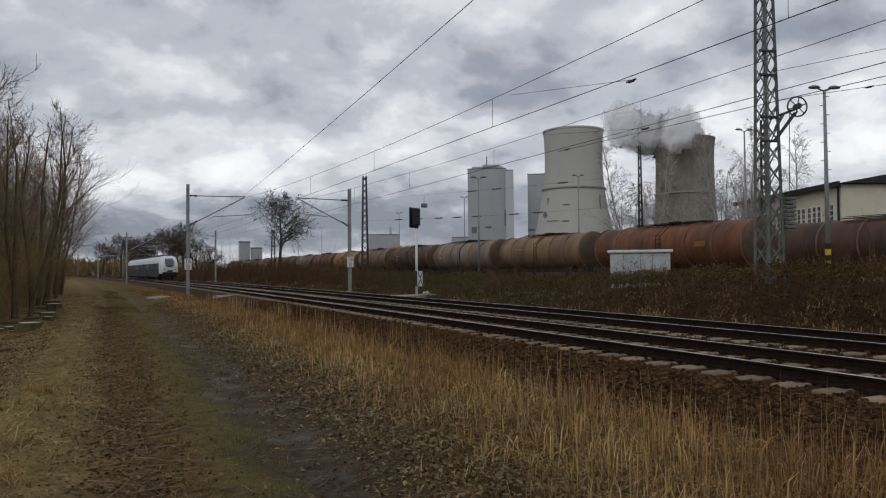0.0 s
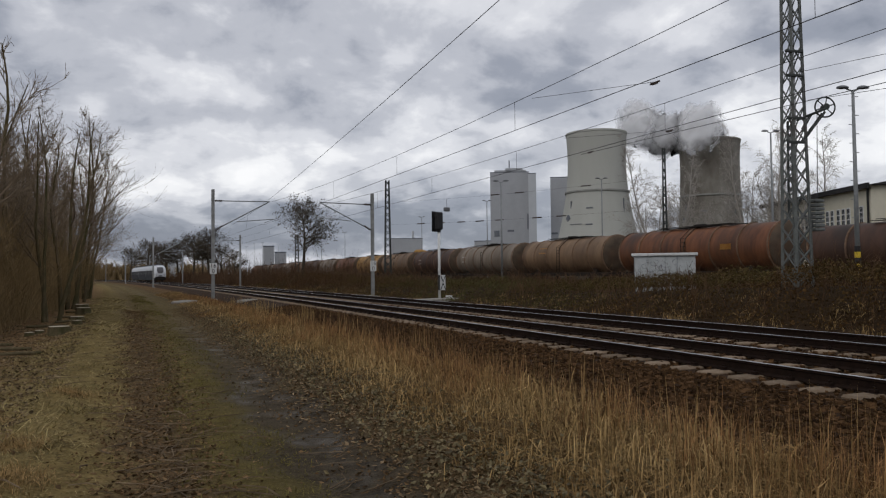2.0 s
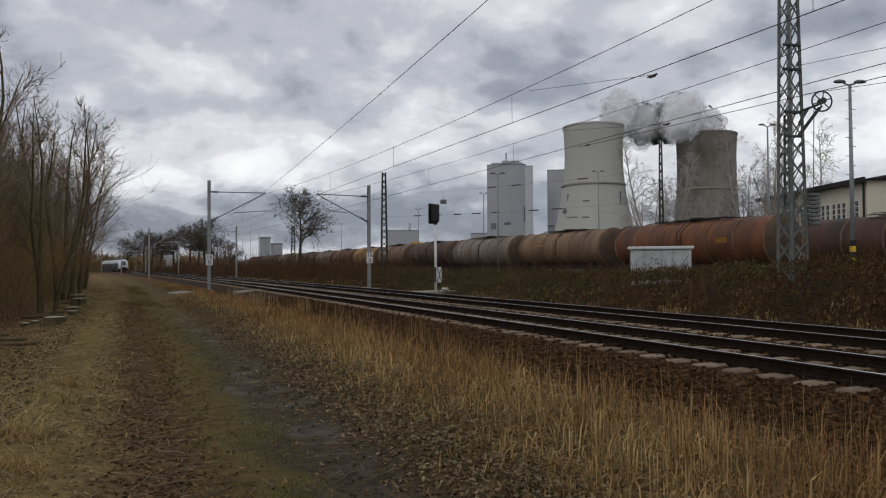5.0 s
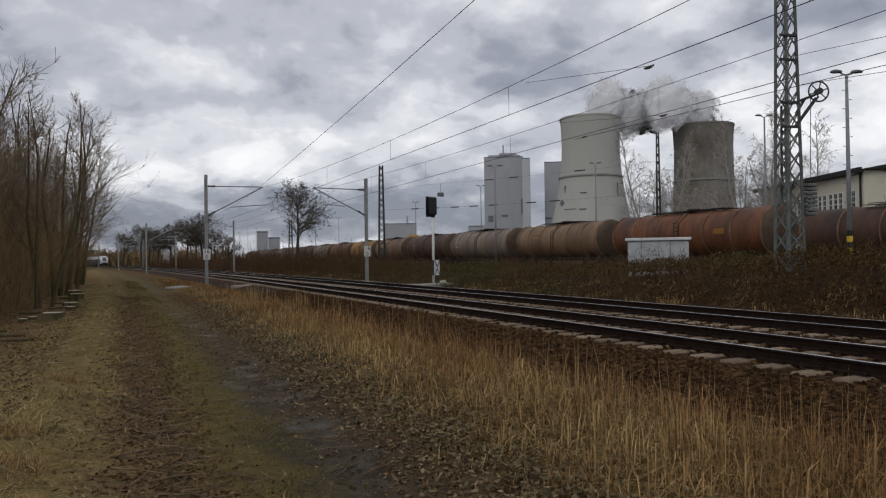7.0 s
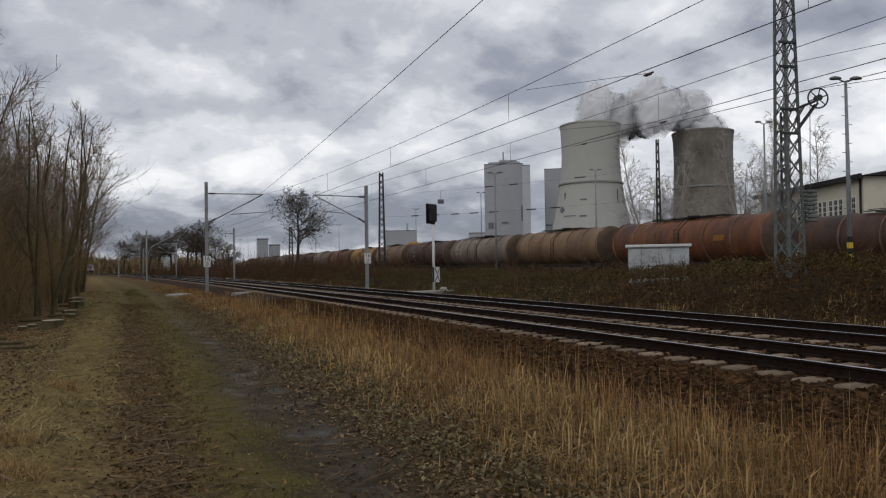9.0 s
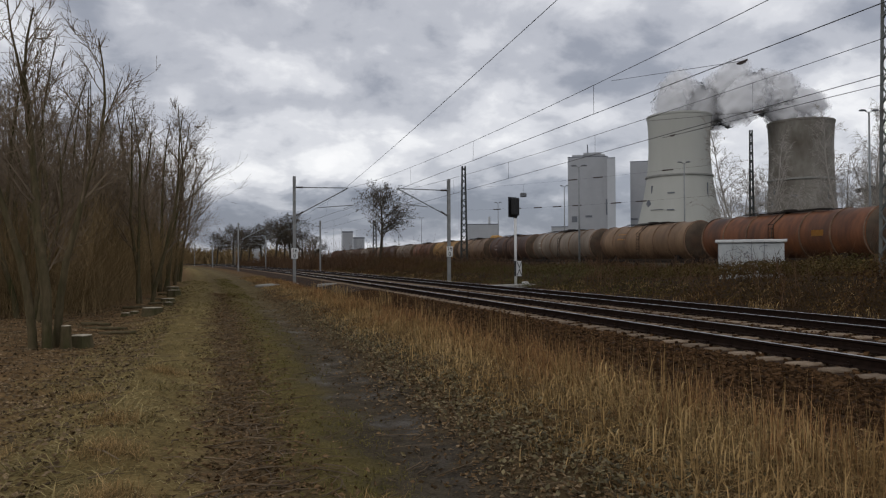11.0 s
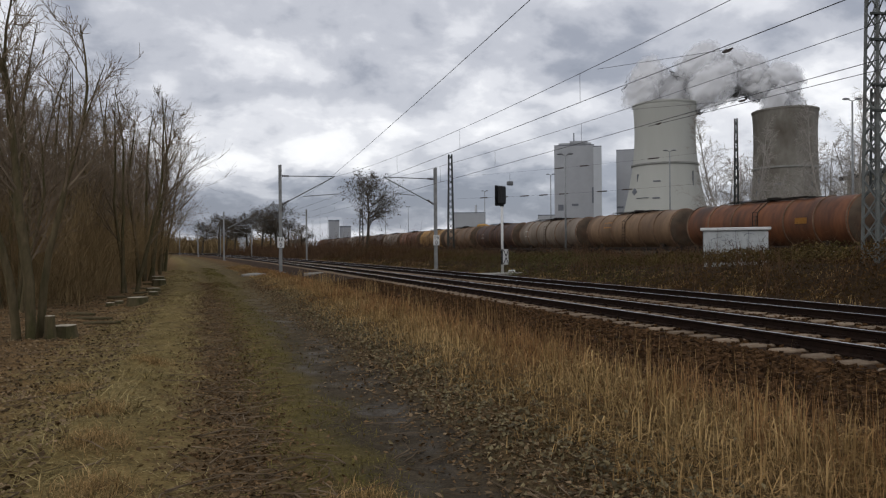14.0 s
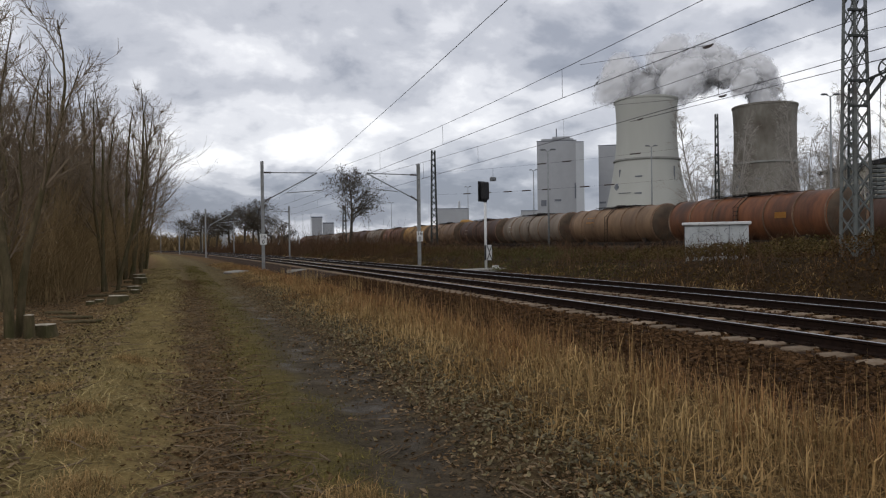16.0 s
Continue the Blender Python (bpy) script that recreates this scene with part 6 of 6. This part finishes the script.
def build_stones():
    rng = np.random.default_rng(53)
    # broken stones: uneven boxes, spread in one mesh
    bv = np.array([(i, j, k) for k in (-1, 1) for j in (-1, 1) for i in (-1, 1)], float)
    bf = np.array([(0, 2, 3, 1), (4, 5, 7, 6), (0, 1, 5, 4), (2, 6, 7, 3), (0, 4, 6, 2), (1, 3, 7, 5)])
    n = 42000
    y = 2.5 + 34 * rng.uniform(0, 1, n) ** 1.5
    pick = rng.uniform(0, 1, n)
    u = np.where(pick < 0.76, rng.uniform(4.5, 7.55, n), rng.uniform(7.6, 14.8, n))
    x = u - y * y / 4440
    bed = RAIL_Z - 0.205
    prof_u = TRACK_A + np.array([-3.1, -2.0, -1.55, 1.55, 1.85, 2.15, 5.25, 5.6, 6.7])
    prof_z = np.array([-0.12, bed - 0.06, bed, bed, bed - 0.08, bed, bed, bed - 0.05, -0.02])
    z = np.maximum(np.interp(u, prof_u, prof_z), ground_z(x, y))
    z = np.where(u < prof_u[0], ground_z(x, y), z)
    s = rng.uniform(0.016, 0.036, n)
    V = bv[None] * rng.uniform(0.45, 1.15, (n, 8, 1)) * (s[:, None] * rng.uniform(0.7, 1.3, (n, 3)))[:, None, :]
    a, b = rng.uniform(0, 6.28, n), rng.uniform(-0.7, 0.7, n)
    ca, sa, cb, sb = (f(v)[:, None] for v in (a, b) for f in (np.cos, np.sin))
    X, Z = V[:, :, 0] * cb - V[:, :, 2] * sb, V[:, :, 0] * sb + V[:, :, 2] * cb
    V = np.stack([X * ca - V[:, :, 1] * sa, X * sa + V[:, :, 1] * ca, Z], 2)
    V = V + np.stack([x, y, z + s * 0.3], 1)[:, None, :]
    F = (bf[None] + (np.arange(n) * 8)[:, None, None]).reshape(-1, 4)
    tagged(raw("ballast_stones", V.reshape(-1, 3), F, M["stone"]), "loose rust-brown ballast stones beside the rails", "stones", kind="stuff")


build_wood()
build_other_trees()
build_brush()
build_grass()
build_bank_tufts()
build_stones()

# ---- passing train ----
M["train_white"] = mat("white_train_paint", (0.52, 0.53, 0.55), (0.60, 0.61, 0.63), 1, 0.35, 0, 0, spec=0.5)
M["train_silver"] = mat("silver_train_paint", (0.42, 0.44, 0.46), (0.5, 0.52, 0.54), 0.8, 0.4, 0.2, 0, spec=0.5)
M["train_dark"] = mat("dark_grey_train_paint", (0.03, 0.032, 0.036), (0.045, 0.047, 0.051), 1, 0.75, 0, 0, spec=0.15)
M["train_roof"] = mat("grey_train_roof", (0.10, 0.10, 0.105), (0.15, 0.15, 0.155), 2, 0.8, 0, 0)
# dark glass; the mirrored sky is painted in as a grey base colour
M["windscreen"] = mat("windscreen_painted_sky_grey", (0.16, 0.155, 0.16), (0.22, 0.21, 0.215), 1, 0.2, 0, 0, spec=0.6)
M["train_glass"] = mat("black_train_glass", (0.012, 0.013, 0.015), (0.02, 0.021, 0.023), 1, 0.4, 0, 0, spec=0.1)
CAR_L = 18.2


def extrude_profile(bm, rings):
    prev = None
    for y, prof in rings:
        ring = [bm.verts.new((x, y, z)) for x, z in prof]
        if prev:
            n = len(ring)
            for i in range(n):
                bm.faces.new((prev[i], ring[i], ring[(i + 1) % n], prev[(i + 1) % n]))
        else:
            bm.faces.new(ring)
        prev = ring
    bm.faces.new(prev[::-1])


def train_car(cab):
    """One car, local y along the track, z from the rail head. cab: a driving end that faces back, at y = 0."""
    t = thing("train_car", "silver and dark grey electric railcar" + (" with a white rounded cab" if cab else " of a short train"), "train", "cars of the departing train")
    full = [(1.38, 0.95), (1.45, 1.5), (1.45, 2.6), (1.36, 3.3), (1.1, 3.75), (0.6, 3.95), (-0.6, 3.95), (-1.1, 3.75), (-1.36, 3.3), (-1.45, 2.6), (-1.45, 1.5), (-1.38, 0.95)]
    y0 = 2.2 if cab else 0.15
    bm = bmesh.new()
    extrude_profile(bm, [(y0, full), (CAR_L - 0.15, full)])
    body = part("body", bm, M["train_silver"], t)
    for s in (-1, 1):
        bm = bmesh.new()
        box(bm, (s * 1.45, (y0 + CAR_L) / 2, 1.85), (0.05, CAR_L - y0 - 0.35, 1.75))
        part("window_band", bm, M["train_dark"], body)
        for k in range(7):
            bm = bmesh.new()
            box(bm, (s * 1.475, y0 + 1.3 + k * (CAR_L - y0 - 2.2) / 6.5, 2.2), (0.025, 1.5, 0.78))
            part("window", bm, M["train_glass"], body)
        for k in (0.33, 0.72):
            bm = bmesh.new()
            box(bm, (s * 1.47, y0 + (CAR_L - y0) * k, 1.85), (0.045, 1.3, 1.9))
            part("door", bm, M["train_dark"], body)
        bm = bmesh.new()
        box(bm, (s * 1.36, (y0 + CAR_L) / 2, 0.72), (0.08, CAR_L - y0 - 0.5, 0.55))
        part("skirt", bm, M["train_dark"], t)
    bm = bmesh.new()
    for k in range(3):
        box(bm, (0, y0 + 2.5 + k * 5.0, 4.08), (1.5, 3.4, 0.26), bevel=0.05)
    part("roof_unit", bm, M["train_roof"], t)
    for yb in (3.0, CAR_L - 1.0):
        bm = bmesh.new()
        box(bm, (0, yb, 0.55), (2.0, 2.6, 0.35))
        bog = part("bogie", bm, M["underframe"], t)
        for dy in (-0.9, 0.9):
            bm = bmesh.new()
            for u in (-0.75, 0.75):
                rod(bm, (u - 0.06, yb + dy, 0.42), (u + 0.06, yb + dy, 0.42), 0.42, n=18)
            rod(bm, (-0.75, yb + dy, 0.42), (0.75, yb + dy, 0.42), 0.08, n=10)
            part("wheelset", bm, M["underframe"], bog)
    if cab:
        def sc(k, dz, zb):
            return [(x * k, max(z, zb) if z < 1.2 else z - dz * (z - 1.2) / 2.75) for x, z in full]
        bm = bmesh.new()
        extrude_profile(bm, [(0.0, sc(0.78, 1.55, 0.8)), (0.35, sc(0.9, 1.1, 0.7)), (1.1, sc(0.97, 0.45, 0.6)), (2.2, full)])
        nose = part("cab_nose", bm, M["train_white"], t, "white rounded cab nose")
        bm = bmesh.new()
        rows = [[bm.verts.new((u * w, yy, zz)) for u in (-1, 1)] for w, yy, zz in ((0.4, -0.04, 2.05), (0.70, -0.05, 2.46), (0.72, 0.30, 2.93), (0.62, 0.95, 3.5))]
        for a, b in zip(rows, rows[1:]):
            bm.faces.new((a[0], a[1], b[1], b[0]))
        bmesh.ops.solidify(bm, geom=bm.faces[:], thickness=0.03)
        part("windscreen", bm, M["windscreen"], nose)
        bm = bmesh.new()
        box(bm, (0, -0.10, 0.86), (2.3, 0.6, 0.80), bevel=0.1)
        part("coupler", bm, M["underframe"], t)
        for s in (-1, 1):
            bm = bmesh.new()
            box(bm, (s * 0.86, -0.02, 1.62), (0.32, 0.08, 0.14), bevel=0.02)
            part("tail_lamp", bm, M["train_dark"], nose)
        bm = bmesh.new()
        box(bm, (0, -0.05, 1.42), (0.9, 0.06, 0.26), bevel=0.02)
        part("grille", bm, M["train_dark"], nose, "dark grille under the windscreen")
    return t


def build_train():
    a = train_car(True)
    b = train_car(False)
    c = train_car(False)
    return [a, b, c]


# ---- steam ----
def steam_material(name, lo, hi):
    """Scattering cloud stuff that thins out towards the rim of its puff."""
    m = bpy.data.materials.new(name)
    m.use_nodes = True
    nt = m.node_tree
    nt.nodes.clear()
    N, L = nt.nodes.new, nt.links.new
    tc, n, mr = N("ShaderNodeTexCoord"), N("ShaderNodeTexNoise"), N("ShaderNodeMapRange")
    n.inputs["Scale"].default_value, n.inputs["Detail"].default_value, n.inputs["Roughness"].default_value = 1.7, 6, 0.6
    L(tc.outputs["Object"], n.inputs["Vector"])
    flat = N("ShaderNodeVectorMath")
    flat.operation = "MULTIPLY"
    flat.inputs[1].default_value = (1, 0, 1)
    L(tc.outputs["Object"], flat.inputs[0])
    far = N("ShaderNodeVectorMath")
    far.operation = "LENGTH"
    L(flat.outputs[0], far.inputs[0])
    # distance from the heart of the puff, ragged by noise
    rag = N("ShaderNodeMath")
    rag.operation = "MULTIPLY_ADD"
    L(n.outputs["Fac"], rag.inputs[0])
    rag.inputs[1].default_value = -0.9
    L(far.outputs["Value"], rag.inputs[2])
    mr.interpolation_type = "SMOOTHSTEP"
    L(rag.outputs[0], mr.inputs[0])
    for i, v in enumerate((0.47, 0.06, lo, hi)):
        mr.inputs[i + 1].default_value = v
    df, tl, tr, m1, m2, out = N("ShaderNodeBsdfDiffuse"), N("ShaderNodeBsdfTranslucent"), N("ShaderNodeBsdfTransparent"), N("ShaderNodeMixShader"), N("ShaderNodeMixShader"), N("ShaderNodeOutputMaterial")
    df.inputs[0].default_value = tl.inputs[0].default_value = (0.88, 0.88, 0.89, 1)
    m1.inputs[0].default_value = 0.35
    L(df.outputs[0], m1.inputs[1]), L(tl.outputs[0], m1.inputs[2])
    L(mr.outputs[0], m2.inputs[0]), L(tr.outputs[0], m2.inputs[1]), L(m1.outputs[0], m2.inputs[2])
    L(m2.outputs[0], out.inputs[0])
    return m


M["steam"] = steam_material("dense_steam", 0.0, 0.9)
M["steam_thin"] = steam_material("thin_steam", 0.0, 0.5)


def build_steam():
    """Billows that rise from the streaked tower and drift along the wind; each is one rigid puff."""
    rng = np.random.default_rng(67)
    meshes, thin = [], []
    for k in range(4):
        bm = bmesh.new()
        bmesh.ops.create_icosphere(bm, subdivisions=4, radius=1.0)
        off = Vector((k * 7.3, 1.1, 2.7))
        for v in bm.verts:
            d = v.co.normalized()
            f = 0.9 + 0.30 * noise.fractal(d * 1.7 + off, 1.0, 2.0, 4) + 0.16 * abs(noise.noise(d * 3.0 + off))
            v.co = Vector((d.x * f, d.y * f * 0.6, d.z * f))
        meshes.append(finish(bm.copy(), "steam_puff", M["steam"], True))
        thin.append(finish(bm, "steam_puff", M["steam_thin"], True))
    x, y, _ = place(18.55, 950)
    left = (Vector(place(8.0, 950)) - Vector((x, y, 0))).normalized()
    away = Vector((x, y, 0)).normalized()
    yaw = TRACK_YAW - 18.55
    out = []
    for k in range(33):
        s0 = -145 + 235 * (k + rng.uniform(-0.5, 0.5)) / 33
        old = min(max((s0 + 70) / 110, 0), 1)
        ob = new("steam_puff", meshes[k % 4] if s0 < 60 and k % 7 else thin[k % 4])
        tagged(ob, "soft billow of white-grey steam drifting from the cooling tower", "steam", "steam plume")
        j = (rng.normal(0, 1), rng.normal(0, 1), rng.normal(0, 1))
        r = 20 + 7 * old + rng.uniform(-5, 5)
        ob.scale = (r * 1.25, r * 1.2, r)
        turn = rng.uniform(0, 360)
        lofty = 108 - 62 * old
        rows = []
        for t in range(0, 17, 2):
            s = s0 + 8.5 * t
            rise = 152 + lofty * (1 - math.exp(-max(s, 0) / 75)) + min(s, 0) * 0.45
            drift = max(s, 0) * 0.70
            wide = 3 + 14 * min(max(s, 0) / 45, 1) + 0.03 * max(s, 0)
            p = Vector((x, y, rise)) + left * (drift + j[0] * wide) + away * j[1] * wide + Vector((0, 0, 1)) * j[2] * (3 + 0.10 * min(max(s, 0), 160))
            p.z = max(p.z, 148 + 0.35 * r + 0.2 * min(s, 150)) if s > 0 else min(p.z, 150)
            rows.append((float(t), pose(p.x, p.y, p.z, 0, turn + 1.5 * t, yaw)))
        out.append((ob, rows))
    return out


TRAIN = build_train()
STEAM = build_steam()
TRAIN_Y = [(0.0, 128.0), (1.0, 156.0), (2.0, 184.0), (3.0, 211.0), (4.5, 250.0), (6.0, 286.5), (7.2, 317.0), (8.2, 341.0), (9.2, 364.5), (10.3, 388.0), (11.5, 413.0), (13.0, 443.0), (14.5, 471.0), (16.0, 498.0)]


def motions():
    for i, car in enumerate(TRAIN):
        rows = []
        for t, y in TRAIN_Y:
            yy = y + i * CAR_L
            mid = yy + CAR_L / 2
            rows.append((t, pose(curve_x(TRACK_B, yy), yy, RAIL_Z, 0, 0, curve_yaw(mid))))
        walk(car, rows)
    for puff, rows in STEAM:
        walk(puff, rows)


motions()
